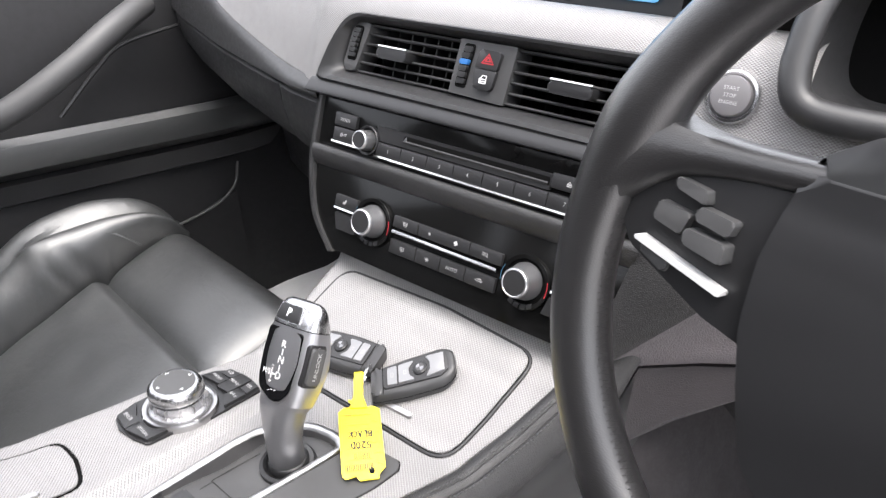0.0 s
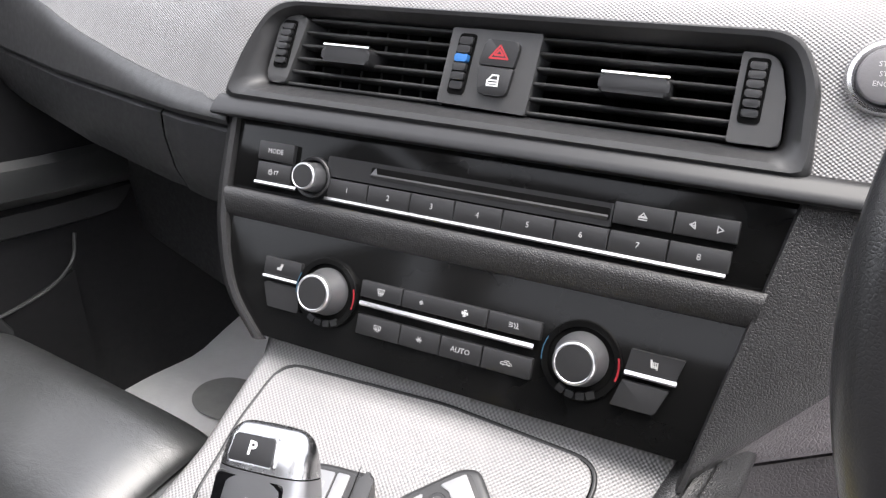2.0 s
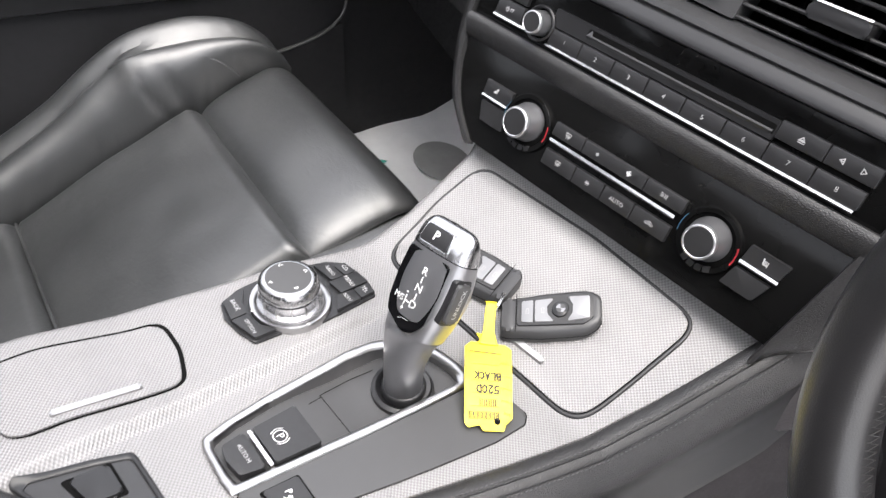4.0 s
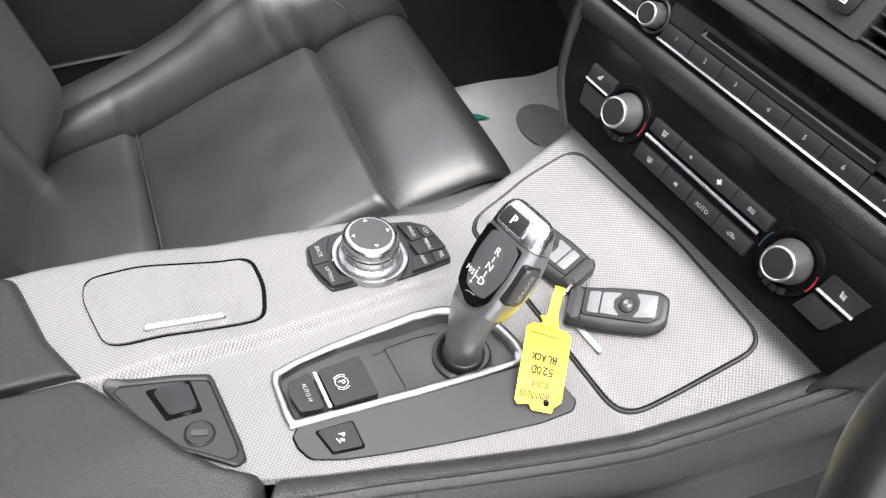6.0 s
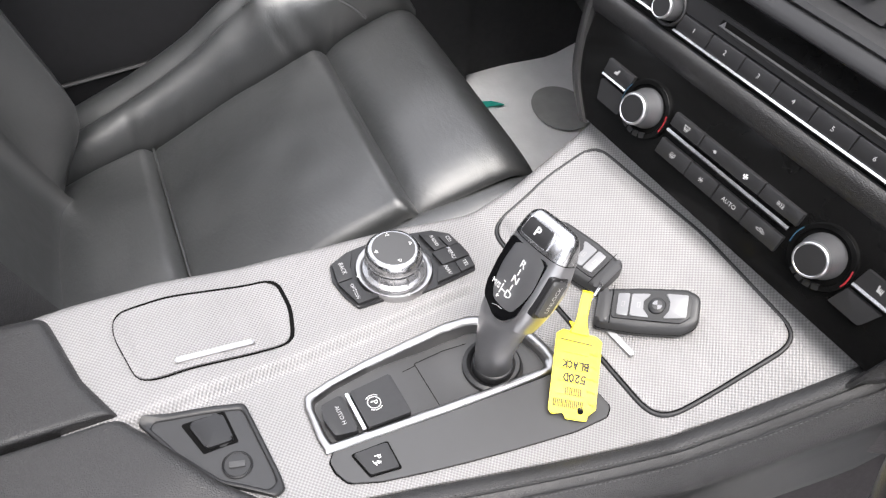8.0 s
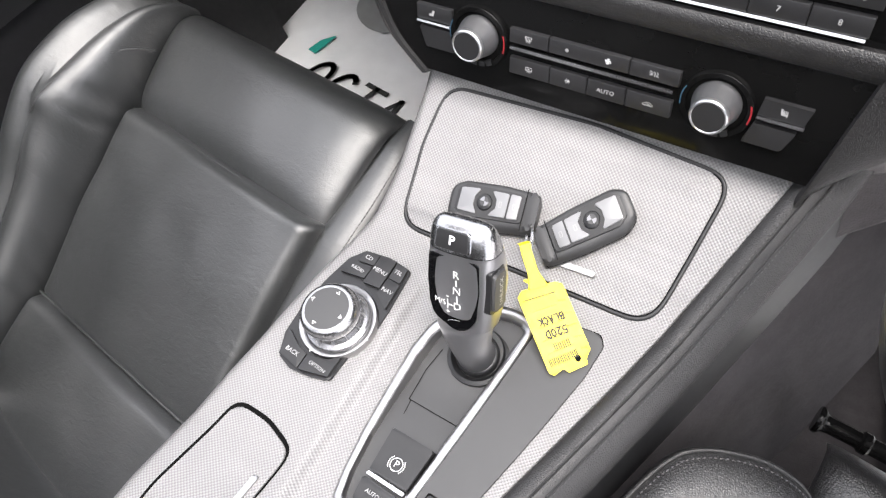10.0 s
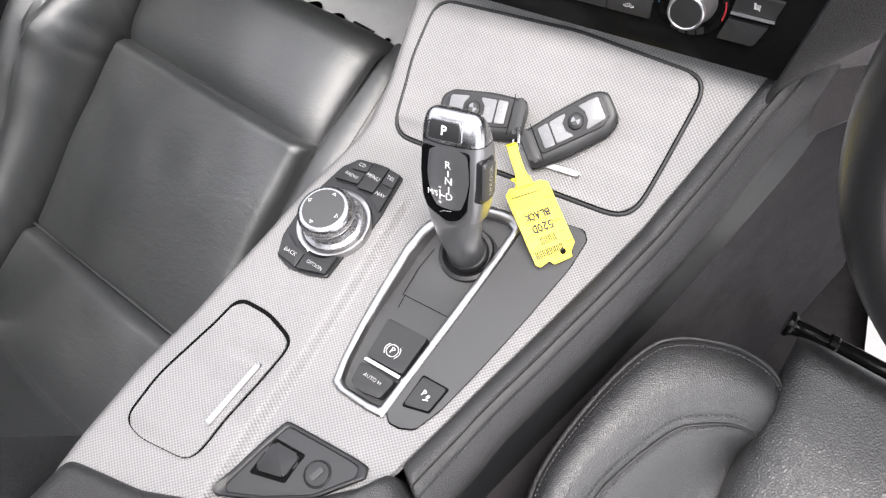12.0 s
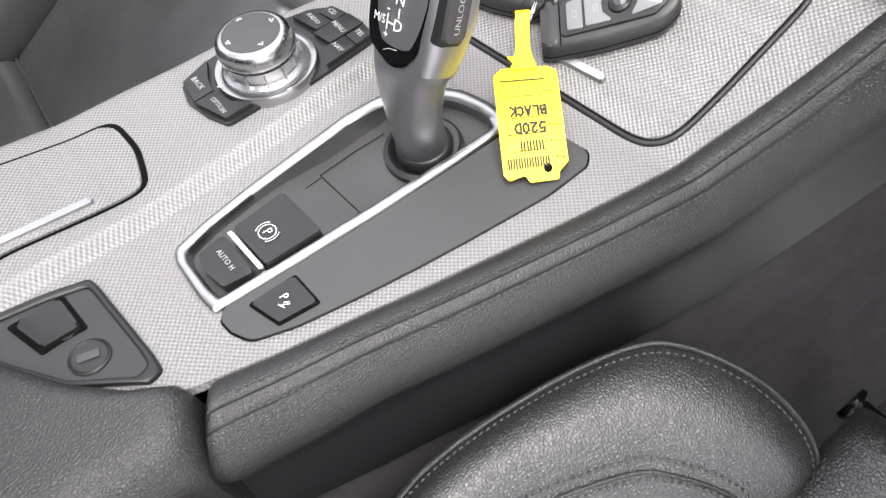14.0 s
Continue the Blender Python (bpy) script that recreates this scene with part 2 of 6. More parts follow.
def thing(name, at, label, category, group="", kind=""):
    ob = new(name)
    ob.empty_display_size = 0.02
    ob.matrix_basis = Matrix.Translation(at)
    return tagged(ob, label, category, group, kind)


def part(name, bm, material, parent=None, label="", smooth=True, kind=""):
    """Links a bmesh as one mesh object, under a thing or a part."""
    me = bpy.data.meshes.new(name)
    bmesh.ops.recalc_face_normals(bm, faces=bm.faces)
    bm.to_mesh(me)
    bm.free()
    me.materials.append(material)
    if smooth:
        me.polygons.foreach_set("use_smooth", [True] * len(me.polygons))
        me.set_sharp_from_angle(angle=radians(38))
    ob = new(name, me)
    if parent is not None:
        ob.parent = parent
        if parent.parent is None:
            ob.matrix_parent_inverse = parent.matrix_basis.inverted()
    return tagged(ob, label, kind=kind)


def fillet(pts, r, seg=5):
    """The outline with its corners rounded by r (one radius, or one for each corner)."""
    out, n = [], len(pts)
    for i in range(n):
        p0, p, p1 = (Vector(pts[j % n]).to_2d() for j in (i - 1, i, i + 1))
        rr = r[i] if isinstance(r, (list, tuple)) else r
        a, b = p0 - p, p1 - p
        la, lb = a.length, b.length
        if rr <= 0 or la < 1e-6 or lb < 1e-6:
            out.append(p)
            continue
        a, b = a / la, b / lb
        ang = a.angle(b)
        d = min(rr / max(1e-3, math.tan(ang / 2)), la * 0.48, lb * 0.48)
        q0, q1 = p + a * d, p + b * d
        for k in range(seg + 1):
            t = k / seg
            out.append(q0.lerp(p, t).lerp(p.lerp(q1, t), t))
    return out


def rect(x0, y0, x1, y1):
    return [(x0, y0), (x1, y0), (x1, y1), (x0, y1)]


def circle(x, y, r, n=40, ry=None):
    return [(x + r * math.cos(6.28318 * i / n), y + (ry or r) * math.sin(6.28318 * i / n)) for i in range(n)]


def solid(outline, z0, z1, bev=0.0, m=plain, cuts=None, seg=2, dome=0.0):
    """A plate of that outline from z0 to z1 with eased upper edges, bent by m."""
    bm = bmesh.new()
    pts = []
    for p in outline:
        v = Vector(p).to_2d()
        if not pts or (v - pts[-1]).length > 1e-6:
            pts.append(v)
    if (pts[0] - pts[-1]).length < 1e-6:
        pts.pop()
    low = [bm.verts.new((p.x, p.y, z0)) for p in pts]
    top = [bm.verts.new((p.x, p.y, z1)) for p in pts]
    n = len(pts)
    f = bm.faces.new(top)
    bm.faces.new(list(reversed(low)))
    for i in range(n):
        bm.faces.new((low[i], low[(i + 1) % n], top[(i + 1) % n], top[i]))
    if bev > 0:
        bmesh.ops.bevel(bm, geom=list(f.edges), offset=bev, segments=seg, profile=0.5, affect="EDGES", clamp_overlap=True)
    if cuts:
        for y in np.arange(cuts[0], cuts[1], cuts[2]):
            bmesh.ops.bisect_plane(bm, geom=bm.verts[:] + bm.edges[:] + bm.faces[:], plane_co=(0, y, 0), plane_no=(0, 1, 0))
    big = [g for g in bm.faces if len(g.verts) > 4]
    bmesh.ops.triangulate(bm, faces=big)
    for v in bm.verts:
        v.co = m(v.co)
    return bm


def border(outer, inner, z0, z1, m=plain, round_=0.0, cuts=None):
    """A raised frame between two outlines of equal count; round_: how far its crown stands above its edges."""
    n = len(outer)
    bm = bmesh.new()
    rows = []
    for t, z in ((0, z0), (0, z1), (0.12, z1 + 0.6 * round_), (0.35, z1 + round_), (0.65, z1 + round_), (0.88, z1 + 0.6 * round_), (1, z1), (1, z0)):
        rows.append([bm.verts.new((*Vector(a).to_2d().lerp(Vector(b).to_2d(), t), z)) for a, b in zip(outer, inner)])
    for a, b in zip(rows, rows[1:]):
        for i in range(n):
            bm.faces.new((a[i], a[(i + 1) % n], b[(i + 1) % n], b[i]))
    for v in bm.verts:
        v.co = m(v.co)
    return bm


def resample(pts, n, closed=True):
    """n points at even steps along an outline."""
    P = [Vector(p) for p in pts]
    if closed:
        P = P + [P[0]]
    d = [0]
    for a, b in zip(P, P[1:]):
        d.append(d[-1] + (b - a).length)
    out = []
    k = 0
    for i in range(n):
        s = d[-1] * i / (n if closed else n - 1)
        while k < len(d) - 2 and d[k + 1] < s:
            k += 1
        t = (s - d[k]) / max(1e-9, d[k + 1] - d[k])
        out.append(P[k].lerp(P[k + 1], min(1, t)))
    return out


def smooth_path(pts, n):
    """A smooth line (Catmull-Rom) through points, n steps a span."""
    P = [Vector(p) for p in pts]
    P = [2 * P[0] - P[1]] + P + [2 * P[-1] - P[-2]]
    out = []
    for i in range(1, len(P) - 2):
        a, b, c, d = P[i - 1:i + 3]
        for k in range(n):
            t = k / n
            out.append(0.5 * (2 * b + (c - a) * t + (2 * a - 5 * b + 4 * c - d) * t * t + (3 * b - a - 3 * c + d) * t ** 3))
    out.append(P[-2])
    return out


def loft(rings, closed=False, caps=False, m=plain):
    """A skin over rows of points of equal count."""
    bm = bmesh.new()
    R = [[bm.verts.new(m(p)) for p in r] for r in rings]
    n = len(R[0])
    for a, b in zip(R, R[1:]):
        for i in range(n if closed else n - 1):
            bm.faces.new((a[i], a[(i + 1) % n], b[(i + 1) % n], b[i]))
    if caps:
        bm.faces.new(R[0])
        bm.faces.new(list(reversed(R[-1])))
    return bm


def tube(path, r, n=10, closed=False, squash=None):
    """A round bar along a path."""
    P = [Vector(p) for p in path]
    rings = []
    up = Vector((0.123, 0.271, 0.95)).normalized()
    for i, p in enumerate(P):
        a = P[i - 1] if (i or closed) else p
        b = P[(i + 1) % len(P)] if (i + 1 < len(P) or closed) else p
        t = (b - a).normalized()
        s = t.cross(up).normalized()
        w = s.cross(t)
        rr = r[i] if isinstance(r, (list, tuple)) else r
        rings.append([p + rr * (math.cos(6.28318 * k / n) * s + math.sin(6.28318 * k / n) * w) for k in range(n)])
    if closed:
        rings.append(rings[0])
    bm = loft(rings, True, not closed)
    if closed:
        bmesh.ops.remove_doubles(bm, verts=bm.verts, dist=1e-6)
    return bm


def turned(profile, m=plain, n=48):
    """A body of revolution: (radius, height) pairs round the z axis."""
    bm = loft([[(r * math.cos(6.28318 * k / n), r * math.sin(6.28318 * k / n), z) for k in range(n)] for r, z in profile], True, False, m)
    bmesh.ops.holes_fill(bm, edges=[e for e in bm.edges if e.is_boundary])
    return bm


def spot(m, x, y, z=0.0, turn=0.0):
    """The bending m, taken about a local point and turn."""
    c, s = math.cos(radians(turn)), math.sin(radians(turn))
    return lambda p: m(Vector((x + c * p[0] - s * p[1], y + s * p[0] + c * p[1], z + p[2])))


def words(text, size, m, thick=0.0002, bold=0.0):
    """Letters of that height, centred, as thin plates."""
    cu = bpy.data.curves.new("letters", "FONT")
    cu.body, cu.size, cu.align_x, cu.align_y = text, size * 1.4, "CENTER", "CENTER"
    cu.resolution_u, cu.offset = 2, bold
    ob = bpy.data.objects.new("letters", cu)
    me = bpy.data.meshes.new_from_object(ob)
    bm = bmesh.new()
    bm.from_mesh(me)
    bpy.data.objects.remove(ob)
    bpy.data.curves.remove(cu)
    bpy.data.meshes.remove(me)
    for v in bm.verts:
        v.co.z = thick
        v.co = m(v.co)
    return bm


def strokes(lines, w, m, h=0.00025):
    """A small pictogram of thin bars, each a run of points."""
    bm = bmesh.new()
    for line in lines:
        for a, b in zip(line, line[1:]):
            a, b = Vector(a), Vector(b)
            d = (b - a)
            if d.length < 1e-9:
                continue
            d = d.normalized() * w / 2
            s = Vector((-d.y, d.x))
            q = [a - d - s, b + d - s, b + d + s, a - d + s]
            bm.faces.new([bm.verts.new(m(Vector((v.x, v.y, h)))) for v in q])
    return bm


def add(bm, other):
    """Joins another bmesh into bm."""
    me = bpy.data.meshes.new("tmp")
    other.to_mesh(me)
    other.free()
    bm.from_mesh(me)
    bpy.data.meshes.remove(me)
    return bm


def seam(path, step=0.0042, length=0.0028, w=0.0009):
    """A row of stitches along a path of points in space."""
    P = resample(path, max(2, int(sum((Vector(b) - Vector(a)).length for a, b in zip(path, path[1:])) / step)), False)
    bm = bmesh.new()
    for a, b in zip(P, P[1:]):
        d = (b - a)
        if d.length < 1e-6:
            continue
        d.normalize()
        s = d.cross(Vector((0, 0, 1)))
        s = s.normalized() * w / 2 if s.length > 1e-4 else Vector((w / 2, 0, 0))
        n = s.cross(d).normalized() * w * 0.5
        q = [a + n, a + d * length * 0.5 + s + 1.6 * n, a + d * length + n, a + d * length * 0.5 - s + 1.6 * n]
        low = [v - 2.2 * n for v in q]
        V = [bm.verts.new(v) for v in q + low]
        bm.faces.new(V[:4])
        for i in range(4):
            bm.faces.new((V[i], V[(i + 1) % 4], V[4 + (i + 1) % 4], V[4 + i]))
    return bm


def pillow(c00, c10, c11, c01, r=0.02, drop=0.02, bulge=0.01, nu=34, nv=34, m=plain, edges=(1, 1, 1, 1), wrinkle=0.0, seed=0):
    """A stuffed panel over four corners: its edges (low-v, high-u, high-v, low-u) roll down by drop within r."""
    c00, c10, c11, c01 = (Vector(c) for c in (c00, c10, c11, c01))
    lu = ((c10 - c00).length + (c11 - c01).length) / 2
    lv = ((c01 - c00).length + (c11 - c10).length) / 2
    nrm = (c10 - c00 + c11 - c01).cross(c01 - c00 + c11 - c10).normalized()
    rows = []
    for j in range(nv + 1):
        v = 0.5 - 0.5 * math.cos(math.pi * j / nv)
        row = []
        for i in range(nu + 1):
            u = 0.5 - 0.5 * math.cos(math.pi * i / nu)
            p = c00.lerp(c10, u).lerp(c01.lerp(c11, u), v)
            h = bulge * (4 * u * (1 - u)) ** 0.7 * (4 * v * (1 - v)) ** 0.7
            for on, d in zip(edges, (v * lv, (1 - u) * lu, (1 - v) * lv, u * lu)):
                if on and d < r:
                    h -= on * drop * (1 - math.sqrt(max(0, 1 - (1 - d / r) ** 2)))
            if wrinkle:
                h += wrinkle * noise.noise(p * 14 + Vector((seed, 0, 0)))
            row.append(p + nrm * h)
        rows.append(row)
    return loft(rows, m=m)


def inset(pts, d):
    """A closed outline of even steps moved inward by d."""
    n, out = len(pts), []
    turn = sum(pts[i][0] * pts[(i + 1) % n][1] - pts[(i + 1) % n][0] * pts[i][1] for i in range(n))
    for i in range(n):
        a, b = Vector(pts[i - 1]).to_2d(), Vector(pts[(i + 1) % n]).to_2d()
        t = (b - a).normalized() * (d if turn > 0 else -d)
        p = Vector(pts[i])
        out.append(Vector((p[0] - t.y, p[1] + t.x, 0)))
    return out


def eased(pts, k=4, times=2):
    """A closed outline with its bends smoothed out."""
    n = len(pts)
    for _ in range(times):
        pts = [sum((Vector(pts[(i + j) % n]) for j in range(-k, k + 1)), Vector((0, 0, 0))) / (2 * k + 1) for i in range(n)]
    return pts


def inside(p, poly):
    c = False
    for (x0, y0), (x1, y1) in zip(poly, poly[1:] + poly[:1]):
        if (y0 > p[1]) != (y1 > p[1]) and p[0] < (x1 - x0) * (p[1] - y0) / (y1 - y0) + x0:
            c = not c
    return c


# ---- the shell of the car: floor, roof, sides ----
def shell():
    bm = solid(rect(-0.86, -1.3, 0.80, 1.0), -0.44, -0.40, 0, car)
    tagged(part("floor", bm, CARPET, None, smooth=False), "charcoal carpeted car floor", "floor", kind="structure")
    # unseen roof, added to shape the light from above
    bm = loft([[(x, y, 0.86 - 0.10 * (x / 0.56) ** 2) for x in (-0.56, -0.50, -0.44, -0.38, -0.2, 0.0, 0.2, 0.38, 0.44, 0.50, 0.56)] for y in (-1.3, -1.0, -0.80, -0.5, -0.22, -0.12)])
    hole = [f for f in bm.faces if abs(f.calc_center_median().x) < 0.37 and -0.79 < f.calc_center_median().y < -0.23]
    bmesh.ops.delete(bm, geom=hole, context="FACES")        # opening added to let light down onto the seats
    bmesh.ops.transform(bm, matrix=CAR, verts=bm.verts)
    ext = bmesh.ops.extrude_face_region(bm, geom=bm.faces[:])
    for v in [g for g in ext["geom"] if isinstance(g, bmesh.types.BMVert)]:
        v.co.z += 0.04
    tagged(part("ceiling", bm, CLOTH), "unseen pale grey headliner with an opening added to let light in", "ceiling", kind="structure")
    # unseen wall up to the roof, keeps the stack's reflections dark
    bm = solid(rect(-0.86, -0.44, 0.80, 0.90), -1.34, -1.30, 0, lambda p: car((p[0], p[2], p[1])))
    tagged(part("wall_rear", bm, DARKWALL, smooth=False), "unseen dark wall added to shut out light from behind", "wall", kind="structure")
    bm = solid(rect(-0.86, -0.44, 0.80, 0.26), 0.86, 0.90, 0, lambda p: car((p[0], p[2], p[1])))
    tagged(part("wall_front", bm, CARPET, smooth=False), "carpeted bulkhead behind the footwells", "wall", kind="structure")
    bm = solid(rect(-60, -60, 60, 60), -0.78, -0.74)
    tagged(part("ground", bm, CONCRETE, smooth=False), "pale concrete ground outside the car", "ground", kind="structure")
    # unseen side walls behind the seats, added to block bright reflections
    for name, x in (("wall_left", -0.86), ("wall_right", 0.80)):
        bm = solid(fillet([(-1.3, -0.44), (-0.42, -0.44), (-0.50, 0.30), (-0.62, 0.90), (-1.3, 0.90)], 0.02), x, x + 0.04, 0, lambda p: car((p[2], p[0], p[1])))
        tagged(part(name, bm, DARKWALL, smooth=False), "unseen dark side wall added to shut out light", "wall", kind="structure")
    # sill of the driver's side
    bm = solid(fillet(rect(0.78, -0.46, 0.86, -0.30), 0.02), -1.3, 0.9, 0, lambda p: car((p[0] - 0.065, p[2], p[1])))
    tagged(part("trim", bm, SATIN), "black door sill beside the driver's footwell", "door sill", kind="structure")


shell()


# ---- passenger door ----
def passenger_door():
    d = thing("passenger_door", car((-0.80, 0.1, -0.3)), "closed passenger door with black trim and grey armrest", "car door")
    x = -0.80
    side = lambda p: car((x + p[2], p[0], p[1]))
    rows = []
    for y in np.linspace(-0.9, 0.86, 30):
        rows.append([(y, z, o) for z, o in ((-0.42, 0.02), (-0.30, 0.03), (-0.17, 0.035), (-0.135, 0.018), (-0.05, 0.015), (-0.03, 0.01), (0.09, 0.0), (0.2, -0.012), (0.26, -0.03), (0.36, -0.05))])
    bm = loft(rows, m=side)
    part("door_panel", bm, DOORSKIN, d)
    # armrest rail with its soft top
    rows = []
    for y in np.linspace(-0.7, 0.62, 26):
        k = 0.062 * min(1, max(0.15, (0.66 - y) / 0.25))
        rows.append([(y, z - 0.06 * (y - 0.1), o) for z, o in ((0.025, 0.0), (0.048, 0.3 * k), (0.055, 0.7 * k), (0.047, 0.95 * k), (0.03, k), (0.008, 0.92 * k), (-0.01, 0.5 * k), (-0.02, 0.0))])
    part("armrest", loft(rows, m=side), LEATHER, d, "smooth black armrest rail")
    rows = []
    for y in np.linspace(-0.7, 0.60, 26):
        k = 0.035 * min(1, max(0.1, (0.62 - y) / 0.2))
        rows.append([(y, z - 0.06 * (y - 0.1), o) for z, o in ((-0.012, 0.01), (-0.018, k), (-0.05, 0.8 * k), (-0.062, 0.005))])
    part("lower_rail", loft(rows, m=side), SOFT, d, "black strip under the armrest")
    # pull handle: a bar arching from the armrest up to the sill
    path = [side((y, z, o)) for y, z, o in smooth_path([(0.02, 0.075, 0.05), (0.10, 0.105, 0.075), (0.19, 0.15, 0.08), (0.26, 0.185, 0.065), (0.33, 0.205, 0.02)], 8)]
    part("pull_handle", tube(path, 0.019, 14), DGREY, d, "dark grey curved pull handle")
    path = [side((y, z, 0.012)) for y, z, o in smooth_path([(0.17, 0.06, 0), (0.24, 0.12, 0), (0.29, 0.15, 0), (0.40, 0.165, 0)], 8)]
    part("trim_edge", tube(path, 0.003, 6), SATIN, d)
    # map pocket with its pale rim
    path = [side((y, z, o)) for y, z, o in smooth_path([(-0.35, -0.215, 0.052), (0.10, -0.175, 0.052), (0.33, -0.152, 0.05), (0.405, -0.125, 0.045), (0.43, -0.085, 0.03)], 8)]
    part("pocket_rim", tube(path, 0.0025, 6), DGREY, d, "thin pale rim of the map pocket")
    rows = [[(y, z, o) for z, o in ((-0.42, 0.05), (-0.30, 0.055), (zz, 0.05), (zz - 0.004, 0.035))] for y, zz in ((-0.9, -0.225), (-0.35, -0.217), (0.10, -0.177), (0.33, -0.154), (0.41, -0.13))]
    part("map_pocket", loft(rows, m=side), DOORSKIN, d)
    # speaker triangle and front edge of the door opening
    bm = solid(fillet([(0.58, 0.10), (0.74, 0.10), (0.74, 0.24), (0.60, 0.24)], 0.02), 0.0, 0.02, 0.004, side)
    part("corner_cover", bm, DGREY, d)


passenger_door()


# ---- dashboard ----
def dashboard():
    d = thing("dashboard", car((-0.1, 0.42, 0.15)), "black soft dashboard with woven silver trim", "dashboard")
    # silver trim: runs the width of the car, behind vents and start button
    lipY = lambda X: float(np.interp(-X, (0.2, 0.30, 0.52, 0.72, 0.86), (0.306, 0.304, 0.329, 0.366, 0.40)))
    rim = lambda X: float(np.interp(-X, (0.2, 0.28, 0.34, 0.40, 0.48, 0.55, 0.69, 0.86), (0.0, 0.002, 0.006, 0.013, 0.026, 0.042, 0.064, 0.085)))
    rows = []
    for X in np.linspace(-0.86, 0.34, 240):
        k = min(1, max(0, (X + 0.30) / 0.09))
        k = k * k * (3 - 2 * k)
        low = [car((X, lipY(X) + 0.008 + a, 0.198 + rim(X) + b * (1 - rim(X) * 5))) for a, b in ((0.002, 0.0), (0.010, 0.02), (0.022, 0.05), (0.04, 0.085), (0.062, 0.112), (0.09, 0.13), (0.13, 0.138))]
        u = X + 0.035
        high = [stack((u, v, n)) for v, n in ((0.112, -0.003), (0.130, -0.003), (0.160, -0.003), (0.192, -0.003), (0.212, -0.010), (0.222, -0.024), (0.228, -0.05))]
        row = [p.lerp(q, k) for p, q in zip(low, high)]
        rows.append(smooth_path(row, 6))
    bm = loft(rows)
    hole = [(-0.180, 0.1165), (0.2045, 0.1145), (0.200, 0.165), (0.186, 0.190), (-0.150, 0.186), (-0.172, 0.150)]
    back = STACK.inverted()
    gone = []
    for f in bm.faces:
        q = back @ f.calc_center_median()
        if (abs(q.z) < 0.02 and inside(q, hole)) or (q.x > 0.279 and q.y > 0.174):
            gone.append(f)
    bmesh.ops.delete(bm, geom=gone, context="FACES")
    part("silver_trim", bm, TRIM, d, "pale woven silver dash trim")
    top = [[car((X, y, z)) for y, z in ((lipY(X) + 0.13, 0.330), (lipY(X) + 0.2, 0.328), (0.62, 0.32), (0.95, 0.25))] for X in np.linspace(-0.86, 0.80, 40)]
    part("dash_top", loft(top), SOFT, d, "black grained dash top")
    # ledge under the trim, and the pad below it
    prof = ((0.014, 0.002, 1), (0.008, 0.003, 1), (0.003, 0.0, 0.95), (0.0, -0.001, 0.6), (-0.002, -0.002, 0.3), (-0.004, -0.004, 0), (-0.005, -0.008, 0), (-0.003, -0.012, 0), (0.004, -0.014, 0))
    rows = [[car((X, lipY(X) + a, 0.196 + b + c * rim(X))) for a, b, c in prof] for X in np.linspace(-0.86, -0.240, 50)]
    part("ledge", loft(rows), SOFT, d, "satin black ledge with a bright edge")
    for x0, x1 in ((-0.86, -0.338), (-0.335, -0.224)):
        rows = []
        for X in np.linspace(x0, x1, 24):
            y0 = lipY(X)
            dep = 0.085 - 0.025 * max(0, -0.3 - X)
            e = 0.0025 if X in (x0, x1) else 0.0
            rows.append([car((X, y0 + a + e, 0.183 + b)) for a, b in ((0.006, -0.001), (0.0, -0.006), (0.0, -0.3 * dep), (0.006, -0.65 * dep), (0.016, -0.9 * dep), (0.035, -dep), (0.14, -dep - 0.03), (0.16, -0.30))])
        part("lower_pad", loft(rows), SOFT, d, "soft black knee pad")
    # driver's side: carpeted trim running down into the footwell
    rows = [[car((X, y, z)) for y, z in ((0.425, 0.10), (0.420, 0.03), (0.435, -0.02), (0.50, -0.10), (0.60, -0.25), (0.63, -0.41))] for X in np.linspace(0.120, 0.80, 20)]
    part("footwell_trim", loft(rows), TUNNEL, d, "charcoal footwell trim")
    # instrument hood: a rounded rim, dark within, with the edge of a dial
    rim_path = smooth_path([(0.300, 0.330, -0.03), (0.281, 0.285, -0.01), (0.272, 0.240, 0.004), (0.270, 0.205, 0.010), (0.274, 0.183, 0.012), (0.285, 0.1725, 0.012), (0.305, 0.1690, 0.012), (0.345, 0.1690, 0.010), (0.42, 0.170, 0.005), (0.52, 0.176, -0.005)], 7)
    part("instrument_hood", tube([stack(p) for p in rim_path], 0.0105, 14), SOFT, d, "black hood round the dials")
    rows = [[stack((p[0], p[1], p[2])), stack((p[0] + 0.006, p[1] + 0.006, p[2] - 0.02)), stack((p[0] + 0.020, p[1] + 0.018, p[2] - 0.05))] for p in rim_path]
    part("hood_wall", loft(rows), SOFT, d)
    part("dial_plate", solid(rect(0.282, 0.178, 0.56, 0.36), -0.060, -0.050, 0, stack), SHADOW, d, smooth=False)
    part("dial_ring", turned(((0.043, 0.0), (0.043, 0.004), (0.040, 0.006), (0.037, 0.003), (0.036, 0.0)), spot(stack, 0.362, 0.236, -0.050)), SILVERPL, d, "silver ring of a dial")
    # the display above the vents
    bm = solid(fillet(rect(-0.13, 0.24, 0.13, 0.34), 0.006), -0.07, -0.065, 0.001, stack)
    part("display", bm, SCREEN, d, "lit blue map display")
    bm = solid(fillet(rect(-0.15, 0.225, 0.15, 0.36), 0.01), -0.09, -0.0705, 0.001, stack)
    part("display_bezel", bm, SATIN, d)
    bm = strokes([[(-0.02, 0.30), (0.02, 0.262), (0.04, 0.258)]], 0.002, stack, -0.0645)
    part("display_line", bm, WHITE, d)


dashboard()


